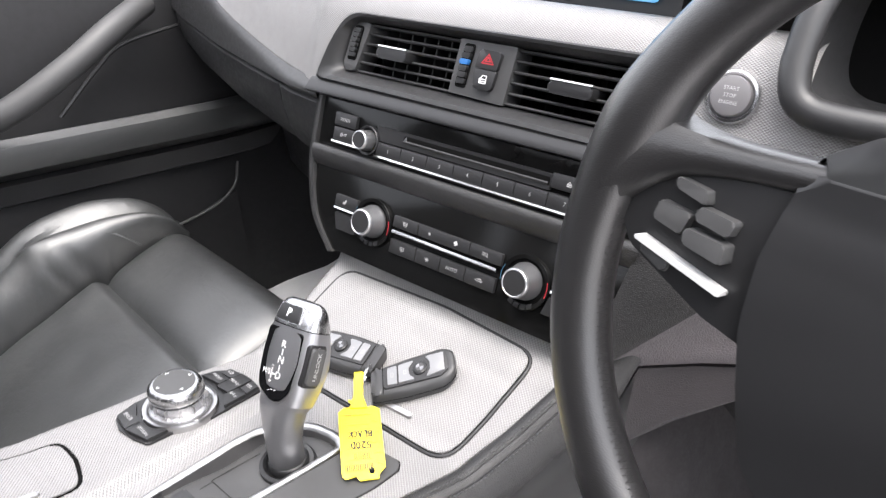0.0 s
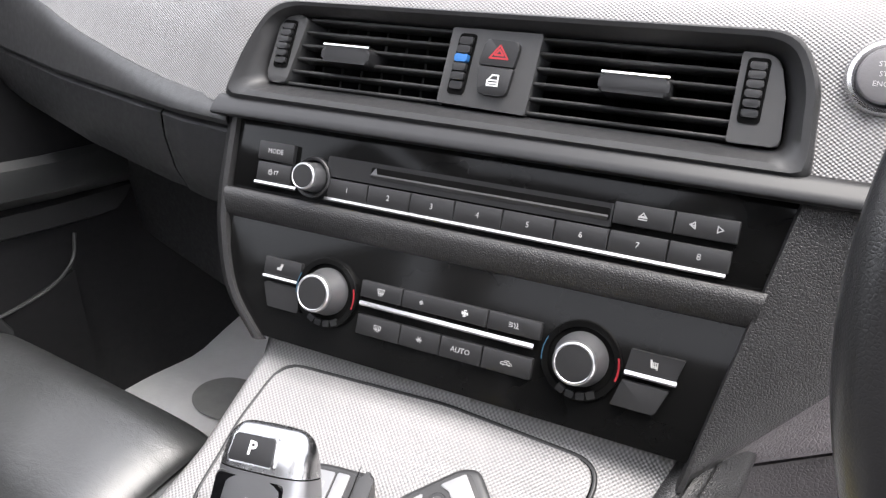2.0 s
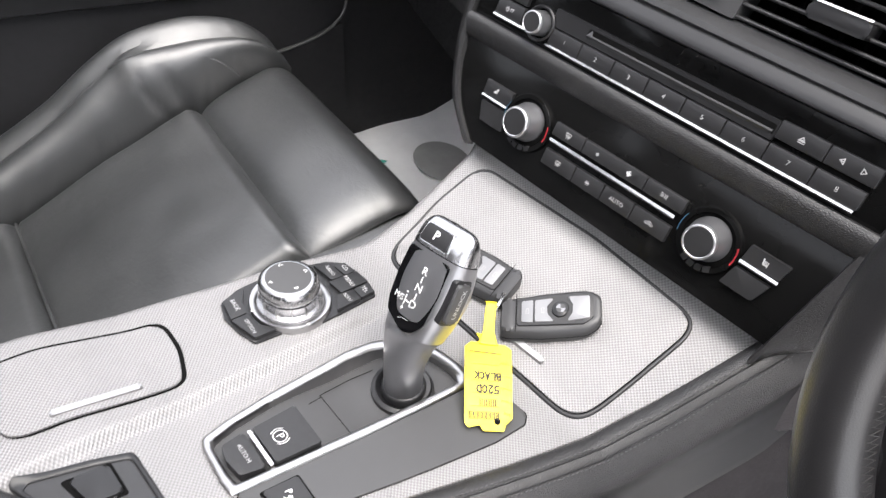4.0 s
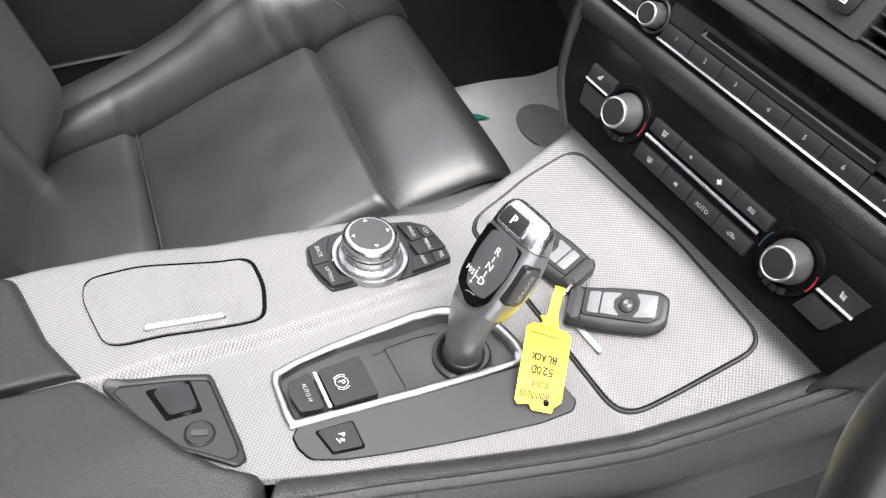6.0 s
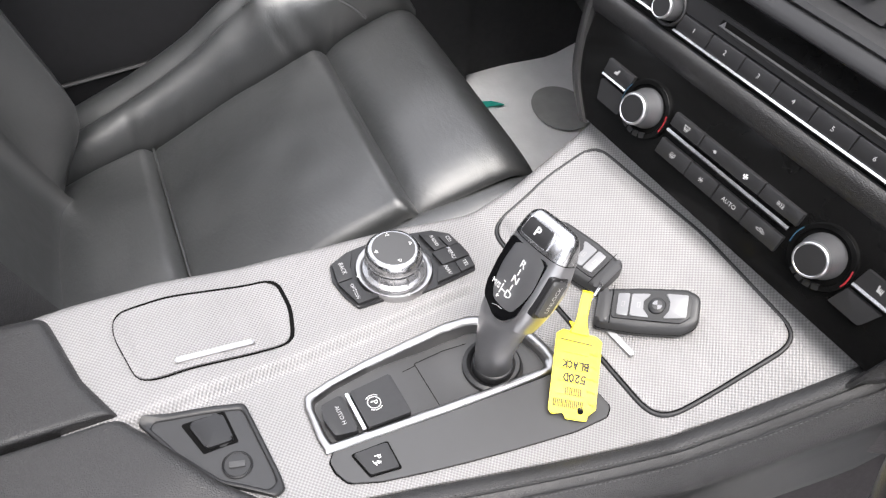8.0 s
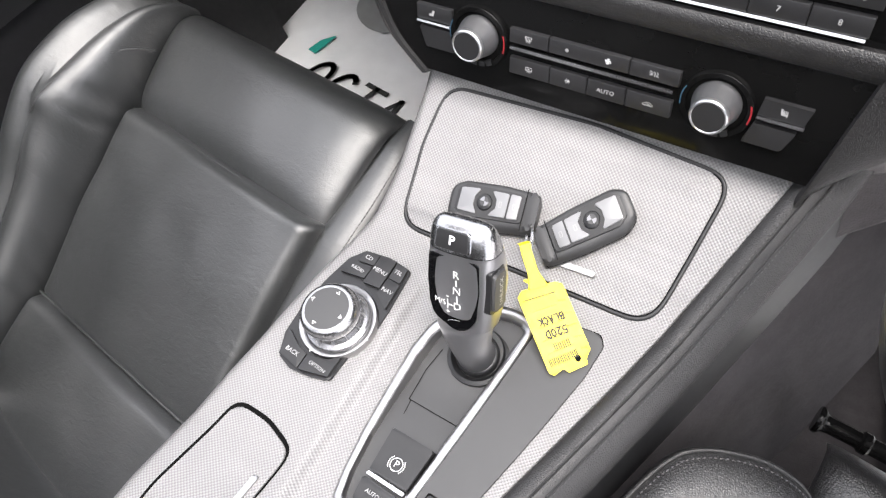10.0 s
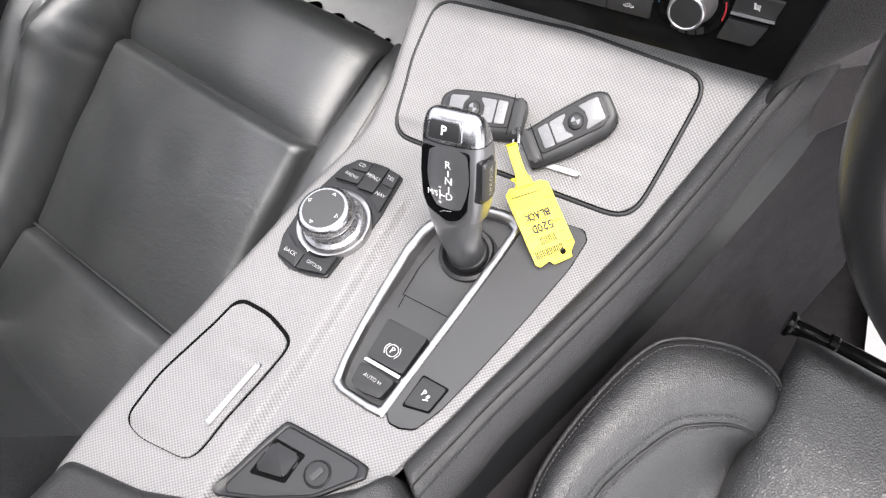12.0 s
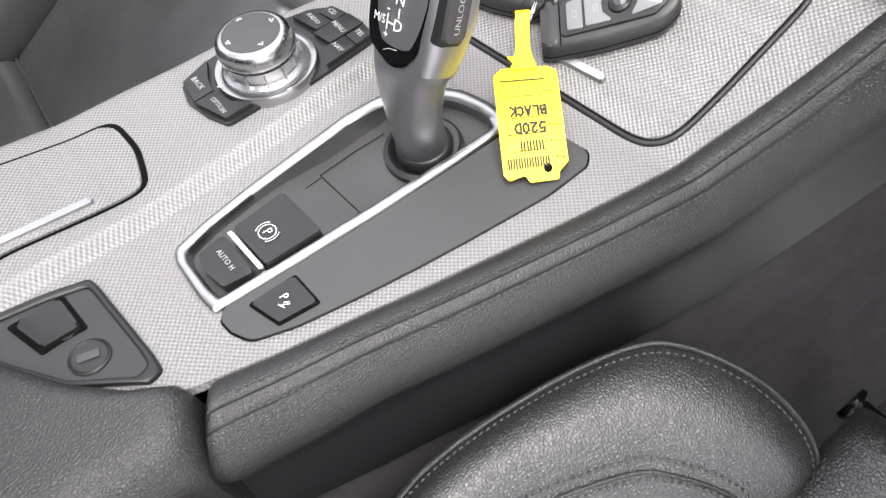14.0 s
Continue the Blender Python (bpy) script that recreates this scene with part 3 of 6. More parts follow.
# ---- centre stack: body, vents, radio, climate ----
def centre_stack():
    s = thing("centre_stack", stack((0, 0, -0.05)), "black leather-grained centre stack housing", "dashboard")
    bm = solid([(-0.190, 0.112), (0.213, 0.106), (0.185, -0.052), (-0.118, -0.050), (-0.150, -0.036), (-0.166, 0.0), (-0.176, 0.05)], -0.14, -0.0045, 0, stack)
    part("housing", bm, SATIN, s)
    # left flank: pale-edged leather strip running down to the console
    path = smooth_path([(-0.176, 0.108), (-0.176, 0.05), (-0.170, 0.015), (-0.155, -0.022), (-0.126, -0.052)], 8)
    rows = [[stack((p.x + a, p.y + b, n)) for a, b, n in ((0.003, 0, -0.004), (0.002, 0, 0.001), (-0.002, -0.001, 0.0015), (-0.010, -0.002, -0.004), (-0.020, -0.004, -0.02), (-0.024, -0.008, -0.12))] for p in (Vector((*q, 0)) for q in [v.to_2d() for v in path])]
    part("left_flank", loft(rows), SKIN, s, "grained leather side of the stack")
    # right flank: grained leather, wide above and running out to a point below
    rows = []
    for v in np.linspace(0.108, -0.068, 34):
        u = 0.2065 + (v - 0.105) * 0.19
        w = 0.058 * min(1, max(0.03, (v + 0.066) / 0.085))
        rows.append([stack((u + a, v, n)) for a, n in ((-0.002, -0.004), (0.0, 0.0015), (0.003, 0.0012), (0.35 * w + 0.002, -0.0015), (0.7 * w + 0.003, -0.007), (w + 0.004, -0.015))])
    part("right_flank", loft(rows), SKIN, s, "grained leather side of the stack")
    # knee pad: its lower edge climbs away from the console, with a dark gap and a second panel under it
    A = np.array([0.0035, 0.007, 0.013, 0.022, 0.034, 0.050, 0.072, 0.10, 0.16, 0.30, 0.58])
    depth = np.interp(A, [0.0035, 0.007, 0.022, 0.050, 0.10, 0.58], [-0.0152, -0.020, -0.032, -0.042, -0.046, -0.046])
    foot = np.interp(A, [0.0, 0.022, 0.050, 0.10, 0.30, 0.58], [-0.064, -0.049, -0.030, -0.004, 0.008, 0.010])
    def pad(a, v, n):
        return stack((0.2065 + (v - 0.105) * 0.19 + 0.058 * min(1, max(0.03, (v + 0.066) / 0.085)) + a, v, n))
    rows = [[pad(a, 0.095 + (f - 0.095) * t, n) for t in np.linspace(0, 0.97, 14)] + [pad(a, f - 0.0005, n - 0.0015), pad(a, f - 0.001, n - 0.006), pad(a, f, n - 0.03)] for a, n, f in zip(A, depth, foot)]
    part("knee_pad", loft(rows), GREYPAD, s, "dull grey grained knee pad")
    low = np.interp(A, [0.0, 0.022, 0.10, 0.58], [-0.165, -0.150, -0.045, -0.040])
    rows = [[pad(a, f + 0.006, n - 0.009), pad(a, f - 0.003, n - 0.009), pad(a, f - 0.006, n - 0.006)] + [pad(a, f - 0.006 + (l - f) * t, n - 0.006 - 0.004 * t) for t in (0.3, 0.6, 0.95)] + [pad(a, l - 0.007, n - 0.013), pad(a, l - 0.007, n - 0.04)] for a, n, f, l in zip(A, depth, foot, low)]
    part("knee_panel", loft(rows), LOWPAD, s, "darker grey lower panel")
    # ledge between vents and radio
    prof = ((0.1192, -0.01), (0.1190, 0.0015), (0.1180, 0.0035), (0.1150, 0.0058), (0.1100, 0.0088), (0.1060, 0.0105), (0.1042, 0.0102), (0.1032, 0.0080), (0.1030, -0.006))
    rows = [[stack((u, v - 0.001 * (u > 0) * 0, n)) for v, n in prof] for u in np.linspace(-0.192, 0.24, 30)]
    part("ledge", loft(rows), SATIN, s, "satin black ledge")
    # grained leather band between radio and climate panel
    prof = ((0.0530, -0.005), (0.0525, 0.0020), (0.0500, 0.0042), (0.0460, 0.0046), (0.0400, 0.0030), (0.0340, 0.0006), (0.0300, -0.004))
    rows = []
    for t in np.linspace(0, 1, 30):
        rows.append([stack((-0.174 + (v - 0.05) * -0.15 + t * (0.198 + 0.174 + (v - 0.05) * 0.34), v, n)) for v, n in prof])
    part("leather_band", loft(rows), SKIN, s, "grained leather band")
    return s


centre_stack()


def air_vent():
    a = thing("air_vent", stack((0.01, 0.118, 0)), "black twin centre air vents with horizontal slats", "air vent")
    outer = fillet([(-0.190, 0.1165), (0.2075, 0.1145), (0.2035, 0.165), (0.190, 0.193), (-0.156, 0.1895), (-0.178, 0.150)], [0.006, 0.004, 0.03, 0.03, 0.03, 0.05], 6)
    inner = fillet([(-0.160, 0.1325), (0.190, 0.1305), (0.188, 0.158), (0.181, 0.1815), (-0.145, 0.1815), (-0.157, 0.150)], [0.008, 0.006, 0.01, 0.012, 0.014, 0.02], 6)
    O, I = resample([Vector((*p, 0)) for p in outer], 160), resample([Vector((*p, 0)) for p in inner], 160)
    bm = bmesh.new()
    rows = []
    for t, z in ((0, -0.02), (0, 0.0), (0.06, 0.004), (0.2, 0.0065), (0.45, 0.0055), (0.75, -0.001), (0.95, -0.008), (1, -0.012)):
        rows.append([bm.verts.new(stack((*p.lerp(q, t).to_2d(), z))) for p, q in zip(O, I)])
    for r0, r1 in zip(rows, rows[1:]):
        for i in range(160):
            bm.faces.new((r0[i], r0[(i + 1) % 160], r1[(i + 1) % 160], r1[i]))
    part("frame", bm, SOFT, a, "broad rounded black frame")
    # black sheet and lining: the shade deep in the duct, put into colour
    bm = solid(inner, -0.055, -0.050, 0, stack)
    part("duct_shade", bm, SHADOW, a, smooth=False)
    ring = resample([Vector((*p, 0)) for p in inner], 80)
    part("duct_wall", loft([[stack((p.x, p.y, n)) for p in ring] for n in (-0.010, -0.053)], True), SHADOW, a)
    # end plates and the plate between the two vents
    for pts, r in ((((-0.158, 0.1325), (-0.140, 0.1325), (-0.127, 0.1815), (-0.150, 0.1815)), 0.006), (((0.161, 0.131), (0.189, 0.131), (0.187, 0.158), (0.1805, 0.181), (0.161, 0.181)), [0.001, 0.004, 0.01, 0.012, 0.001]),
                   (((-0.019, 0.133), (0.042, 0.131), (0.0455, 0.1815), (-0.0155, 0.1815)), 0.001)):
        part("plate", solid(fillet(pts, r), -0.03, -0.0035, 0.0015, stack), DGREY, a, "dark grey plate")
    # slats
    def slat(u0, u1, v):
        rows = [[stack((u, v + dv, n)) for dv, n in ((-0.0016, -0.022), (-0.0016, -0.0075), (-0.0008, -0.0062), (0.0, -0.0060), (0.0008, -0.0066), (0.0012, -0.0085), (0.0012, -0.022))] for u in (u0, u1)]
        return loft(rows)
    for i, v in enumerate((0.1795, 0.1705, 0.1612, 0.1518, 0.1425, 0.1335)):
        t = (v - 0.1325) / 0.049
        part("slat", slat(-0.140 + 0.013 * t, -0.019 + 0.0035 * t, v), SOFT, a)
        part("slat", slat(0.042 + 0.0035 * t, 0.161, v), SOFT, a)
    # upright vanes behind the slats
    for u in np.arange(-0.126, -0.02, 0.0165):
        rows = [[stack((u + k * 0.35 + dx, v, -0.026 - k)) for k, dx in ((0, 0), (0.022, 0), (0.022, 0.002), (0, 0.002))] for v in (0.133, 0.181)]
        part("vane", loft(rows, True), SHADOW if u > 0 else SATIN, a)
    # right-hand vanes take the shade colour so they sink into the dark
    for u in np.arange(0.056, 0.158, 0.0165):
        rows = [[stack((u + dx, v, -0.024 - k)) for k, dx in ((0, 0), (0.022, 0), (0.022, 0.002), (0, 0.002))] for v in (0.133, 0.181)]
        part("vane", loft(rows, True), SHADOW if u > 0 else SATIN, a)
    # chrome-topped sliding tabs
    for u0, u1 in ((-0.108, -0.070), (0.086, 0.127)):
        t = part("tab", solid(fillet(rect(u0, 0.150, u1, 0.1605), 0.003), -0.022, 0.004, 0.0025, stack), SATIN, a, "black sliding tab")
        rows = [[stack((u, v, n)) for v, n in ((0.1600, 0.0035), (0.1610, 0.0048), (0.1622, 0.0042), (0.1625, 0.002), (0.1620, -0.006), (0.1600, -0.006))] for u in np.linspace(u0 + 0.001, u1 - 0.001, 4)]
        part("tab_strip", loft(rows, True, True), CHROME, t, "bright chrome strip")
    # ribbed thumb wheels
    for u, v0, v1, blue in ((-0.146, 0.146, 0.175, 0), (-0.0065, 0.142, 0.176, 1), (0.1705, 0.145, 0.176, 0)):
        k = 0.004 if u < -0.1 else 0.0025 if u < 0 else 0.0
        lean = lambda p, u=u, v0=v0, k=k: stack((p[0] + k * (p[1] - v0) / 0.03, p[1], p[2]))
        part("wheel_slot", solid(fillet(rect(u - 0.006, v0 - 0.003, u + 0.006, v1 + 0.002), 0.003), -0.0034, -0.0028, 0, lean), SHADOW, a)
        n = 6
        for i in range(n):
            y0 = v0 + (v1 - v0) * i / n
            f = (i + 0.5) / n * 2 - 1
            hgt = 0.0035 * (1 - f * f) - 0.002
            part("wheel_rib", solid(fillet(rect(u - 0.0045, y0 + 0.0004, u + 0.0045, y0 + (v1 - v0) / n - 0.0004), 0.0012), -0.004, hgt, 0.0012, lean), BLUE if blue and i == 3 else KEYCAP, a, "blue-marked rib" if blue and i == 3 else "")
    # hazard and lock buttons
    b = part("button", solid(fillet([(0.0075, 0.1592), (0.0312, 0.1588), (0.0335, 0.1745), (0.0105, 0.1752)], [0.001, 0.001, 0.004, 0.004]), -0.004, 0.0005, 0.001, stack), KEYCAP, a, "black hazard warning button")
    part("symbol", strokes([[(0.0145, 0.1635), (0.0265, 0.1635), (0.0205, 0.1715), (0.0145, 0.1635)], [(0.0178, 0.1655), (0.0232, 0.1655), (0.0205, 0.1690), (0.0178, 0.1655)]], 0.0011, stack, 0.0008), RED, b, "red warning triangle")
    b = part("button", solid(fillet([(0.0095, 0.1405), (0.0290, 0.1405), (0.0312, 0.1578), (0.0075, 0.1582)], [0.005, 0.005, 0.001, 0.001]), -0.004, 0.0005, 0.001, stack), KEYCAP, a, "black door lock button")
    part("symbol", strokes([[(0.0155, 0.1465), (0.0155, 0.1495), (0.0185, 0.1530), (0.0225, 0.1530), (0.0225, 0.1465), (0.0155, 0.1465)], [(0.0155, 0.1498), (0.0225, 0.1498)], [(0.0160, 0.1480), (0.0220, 0.1480)]], 0.0009, stack, 0.0008), WHITE, b, "white car door symbol")


air_vent()


def key_button(name, pts, parent, legend=None, size=0.0036, h=0.0018, r=0.0006, lines=None, w=0.0005, shift=(0, 0), label="", colour=None):
    """A pad of the stack with its legend."""
    b = part(name, solid(fillet(pts, r, 2), -0.006, h, 0.0007, stack), KEYCAP, parent, label)
    cx, cy = sum(p[0] for p in pts) / len(pts) + shift[0], sum(p[1] for p in pts) / len(pts) + shift[1]
    if legend:
        part("legend", words(legend, size, spot(stack, cx, cy, h + 0.0001)), colour or DIMW, b, smooth=False)
    if lines:
        part("legend", strokes([[(cx + x * 0.001, cy + y * 0.001) for x, y in l] for l in lines], w, stack, h + 0.0003), colour or DIMW, b, smooth=False)
    return b


def strip(u0, u1, v0, v1, parent):
    rows = [[stack((u, v, n)) for v, n in ((v0, 0.0), (v0, 0.0022), (v0 * 0.6 + v1 * 0.4, 0.0034), (v1, 0.0028), (v1, 0.0))] for u in np.linspace(u0, u1, 8)]
    part("chrome_strip", loft(rows), CHROME, parent, "bright chrome strip")


def rotary(u, v, r, h, parent, name="knob", top=1.0):
    m = spot(stack, u, v)
    q = r * top
    k = part(name, turned(((r * 1.03, -0.004), (r * 1.03, 0.002), (r * 1.01, 0.003), ((r + q) * 0.495, h * 0.42), (q * 0.97, h * 0.78), (q * 0.95, h * 0.84)), m), SILVERPL, parent, "silver knob")
    part("chrome_ring", turned(((q * 0.955, h * 0.82), (q * 0.95, h * 0.90), (q * 0.91, h * 0.97), (q * 0.86, h), (q * 0.82, h * 1.003), (q * 0.79, h * 0.985)), m), KNOBRING, k, "bright chrome ring")
    part("cap", turned(((q * 0.80, h * 0.96), (q * 0.79, h * 0.985), (q * 0.55, h * 0.99), (0.0005, h * 0.99)), m), KEYCAP, k, "black cap")
    return k


def radio():
    a = thing("radio", stack((0.015, 0.052, 0)), "gloss black car radio with disc slot and preset buttons", "car radio")
    part("faceplate", solid([(-0.173, 0.106), (0.2075, 0.1035), (0.1985, 0.051), (-0.1715, 0.0515)], -0.03, -0.002, 0.0004, stack), GLOSS, a)
    key_button("button", rect(-0.150, 0.0765, -0.1195, 0.0898), a, "MODE", 0.0034)
    key_button("button", rect(-0.149, 0.0612, -0.1195, 0.0748), a, lines=[[(-4, -1), (-4, 1.2), (-2, 2), (-1, 0), (-2, -1.6), (-4, -1)], [(-3.4, 0.6), (-1.6, 0.4)], [(1, -1), (1, 1.4)], [(1, 1.2), (4, 1.6), (3, -0.6)]], w=0.0006)
    strip(-0.1492, -0.113, 0.0584, 0.0610, a)
    u = (-0.0875, -0.0557, -0.0232, 0.0088, 0.0418, 0.0756, 0.1087, 0.1429, 0.1772)
    for i in range(8):
        key_button("button", rect(u[i] + 0.0003, 0.0588, u[i + 1] - 0.0003, 0.0716), a, str(i + 1), 0.0037, 0.0022)
    strip(-0.0885, 0.1757, 0.0560, 0.0586, a)
    key_button("button", rect(0.1087, 0.0757, 0.1431, 0.0885), a, lines=[[(-2.2, -0.6), (2.2, -0.6), (0, 2), (-2.2, -0.6)], [(-1, 0), (1, 0)], [(-2.2, -1.8), (2.2, -1.8)]], w=0.0007)
    key_button("button", rect(0.1437, 0.0757, 0.1784, 0.0885), a, lines=[[(-6, 0), (-9, 0.3), (-6.4, 2), (-6, -1.6), (-9, 0.3)], [(6, -1.8), (9, 0), (6, 1.8), (6, -1.8)]], w=0.0006)
    # disc slot
    part("slot_plate", solid(fillet(rect(-0.0905, 0.0728, 0.1083, 0.0868), 0.001), -0.004, 0.0012, 0.0006, stack), SATIN, a)
    part("slot_recess", solid(fillet(rect(-0.0555, 0.0765, 0.1070, 0.0838), 0.0015), 0.0, 0.0016, 0.0002, stack), SHADOW, a)
    rows = [[stack((x, v, n)) for v, n in ((0.0765, 0.0016), (0.0785, 0.0026), (0.0797, 0.0018))] for x in (-0.0545, 0.1060)]
    part("slot_lip", loft(rows), SOFT, a)
    part("slot_light", solid([(-0.0555, 0.0785), (-0.0505, 0.0785), (-0.0520, 0.0835)], 0.0016, 0.0022, 0, stack), SILVERPL, a)
    m = spot(stack, -0.1005, 0.0700)
    part("knob_collar", turned(((0.0145, -0.003), (0.0145, 0.0030), (0.0138, 0.0036), (0.0122, 0.0028), (0.0120, -0.002)), m), SATIN, a)
    rotary(-0.1005, 0.0700, 0.0100, 0.0150, a)


radio()

DEFROST = [[(-2.4, 1.8), (2.4, 1.8), (1.7, -0.8), (-1.7, -0.8), (-2.4, 1.8)], [(-1.1, 1.0), (-1.4, -0.4), (-1, -1.2), (-1.3, -2.2)], [(0, 1.0), (-0.3, -0.4), (0.1, -1.2), (-0.2, -2.2)], [(1.1, 1.0), (0.8, -0.4), (1.2, -1.2), (0.9, -2.2)]]
REAR = [[(-2.4, 1.8), (2.4, 1.8), (2.4, -0.8), (-2.4, -0.8), (-2.4, 1.8)], [(-1.1, 1.0), (-1.4, -0.4), (-1, -1.2), (-1.3, -2.2)], [(0, 1.0), (-0.3, -0.4), (0.1, -1.2), (-0.2, -2.2)], [(1.1, 1.0), (0.8, -0.4), (1.2, -1.2), (0.9, -2.2)]]
FAN = [[(0, 0), (-0.6, 1.8), (0.9, 2.0), (0, 0)], [(0, 0), (1.8, 0.6), (2.0, -0.9), (0, 0)], [(0, 0), (0.6, -1.8), (-0.9, -2.0), (0, 0)], [(0, 0), (-1.8, -0.6), (-2.0, 0.9), (0, 0)]]
FLAKE = [[(-2, 0), (2, 0)], [(-1, 1.8), (1, -1.8)], [(1, 1.8), (-1, -1.8)], [(1.4, 0.6), (1.0, 0), (1.4, -0.6)], [(-1.4, 0.6), (-1.0, 0), (-1.4, -0.6)]]
FLOW = [[(-3, 1.6), (-1, 1.0)], [(-3.2, 0.2), (-1, 0)], [(-3, -1.2), (-1, -0.8)], [(0, 1.6), (0.8, 0.2), (0.4, -1.6)], [(1.8, 1.8), (2.6, 0.4), (1.6, -1.4), (3, -1.4)]]
CARICON = [[(-3.6, -0.8), (-3.4, 0.2), (-1.8, 0.6), (-0.8, 1.6), (1.4, 1.6), (2.4, 0.5), (3.8, 0.1), (3.8, -0.8), (-3.6, -0.8)], [(-1, 0.2), (0.6, 0.6), (0.6, -0.4), (1.6, 0.2)], [(-2.4, -0.8), (-1.8, -1.4), (-1.2, -0.8)], [(1.6, -0.8), (2.2, -1.4), (2.8, -0.8)]]
SEATICON = [[(-2.2, 2.4), (-1.4, -1.6), (1.8, -1.6)], [(-1.6, 2.4), (-0.9, -0.9), (1.8, -0.9)], [(-0.4, 1.4), (-0.2, -0.4)], [(0.7, 1.4), (0.9, -0.4)], [(1.8, 1.4), (2.0, -2.4)]]
SEATICON2 = [[(2.4, 2.4), (1.2, -1.6), (-2.0, -1.6), (-1.6, -0.4), (0.2, -0.2), (1.2, 2.2), (2.4, 2.4)], [(1.6, 1.6), (0.8, -0.8)], [(0.6, -1.0), (-1.4, -1.0)]]


def climate():
    a = thing("climate_panel", stack((0.02, -0.05, 0)), "gloss black climate control panel with two silver knobs", "control panel")
    part("faceplate", solid(fillet([(-0.168, 0.032), (0.1945, 0.032), (0.1765, -0.0515), (-0.128, -0.0495), (-0.152, -0.028), (-0.165, 0.0)], [0, 0, 0.001, 0.006, 0.02, 0.03]), -0.03, -0.002, 0.0006, stack), GLOSS, a)
    key_button("button", rect(-0.1300, -0.0035, -0.0985, 0.0088), a, lines=SEATICON2, w=0.0008, shift=(-0.002, 0))
    strip(-0.1292, -0.1000, -0.0066, -0.0040, a)
    key_button("button", fillet([(-0.1225, -0.0265), (-0.096, -0.0265), (-0.098, -0.0092), (-0.1285, -0.0092)], 0.002), a)
    for u0, u1, icon, sc in ((-0.0490, -0.0172, DEFROST, 1.1), (0.0440, 0.0798, FLOW, 1.0)):
        key_button("button", rect(u0 + 0.0003, -0.0030, u1 - 0.0003, 0.0082), a, lines=[[(x * sc, y * sc) for x, y in l] for l in icon], w=0.0005)
    b = key_button("button", rect(-0.0169, -0.0030, 0.0437, 0.0082), a, lines=[[(x * 0.55 - 16, y * 0.55) for x, y in l] for l in FAN], w=0.0006)
    part("legend", strokes([[(0.0285 + x * 0.001, 0.0026 + y * 0.001) for x, y in l] for l in FAN], 0.0005, stack, 0.0021), WHITE, b, smooth=False)
    strip(-0.0475, 0.0765, -0.0090, -0.0056, a)
    for u0, u1, icon, txt in ((-0.0483, -0.0147, REAR, None), (-0.0147, 0.0150, FLAKE, None), (0.0150, 0.0444, None, "AUTO"), (0.0444, 0.0779, CARICON, None)):
        key_button("button", rect(u0 + 0.0003, -0.0285, u1 - 0.0003, -0.0150), a, txt, 0.0035, lines=icon, w=0.0004)
    key_button("button", fillet([(0.1325, -0.0062), (0.1615, -0.0062), (0.1645, 0.0060), (0.1340, 0.0060)], 0.0006), a, lines=SEATICON, w=0.0006)
    strip(0.1325, 0.1622, -0.0098, -0.0066, a)
    key_button("button", fillet([(0.1275, -0.0290), (0.1530, -0.0290), (0.1590, -0.0130), (0.1320, -0.0130)], [0, 0.004, 0.001, 0]), a)
    for u, v in ((-0.0755, -0.0070), (0.1060, -0.0085)):
        m = spot(stack, u, v)
        c = part("knob_collar", turned(((0.0246, -0.003), (0.0246, 0.0014), (0.0240, 0.0022), (0.0205, 0.0018), (0.0195, -0.001)), m), GLOSS, a, "black collar with blue and red marks")
        part("well", turned(((0.0206, -0.0005), (0.0005, -0.0004)), m), SHADOW, c)
        arc = lambda a0, a1, rr: [[(rr * math.cos(radians(t)), rr * math.sin(radians(t))) for t in np.linspace(a0, a1, 8)]]
        part("cold_mark", strokes(arc(155, 190, 0.0235), 0.0007, m, 0.0032), DARKBLUE, c, "blue arc")
        part("hot_mark", strokes(arc(-15, 17, 0.0232), 0.0011, m, 0.0032), RED, c, "red arc")
        for t in (245, 262, 280, 297):
            part("scale_step", solid(fillet(rect(-0.0026, -0.0022, 0.0026, 0.0022), 0.0005), -0.001, 0.0012, 0.0004, spot(stack, u + 0.0212 * math.cos(radians(t)), v + 0.0212 * math.sin(radians(t)), 0.001, t + 90)), KEYCAP, c)
        rotary(u, v + 0.001, 0.0160, 0.0195, a, top=0.86)


climate()


def start_button():
    a = thing("start_button", stack((0.232, 0.173, 0)), "round grey engine start button in a chrome ring", "button")
    m = spot(stack, 0.232, 0.173)
    part("ring", turned(((0.0195, -0.004), (0.0195, 0.0005), (0.0185, 0.0022), (0.0165, 0.0026), (0.0150, 0.0012), (0.0148, -0.003)), m), CHROME, a, "bright chrome ring")
    b = part("push_button", turned(((0.0145, -0.003), (0.0145, 0.0035), (0.0138, 0.0050), (0.011, 0.0058), (0.0005, 0.0060)), m), PALEGREY, a, "grey button")
    for t, y in (("START", 0.0050), ("STOP", 0.0), ("ENGINE", -0.0050)):
        part("legend", words(t, 0.0027, spot(stack, 0.232, 0.173 + y, 0.0062)), DIMW, b, smooth=False)


start_button()


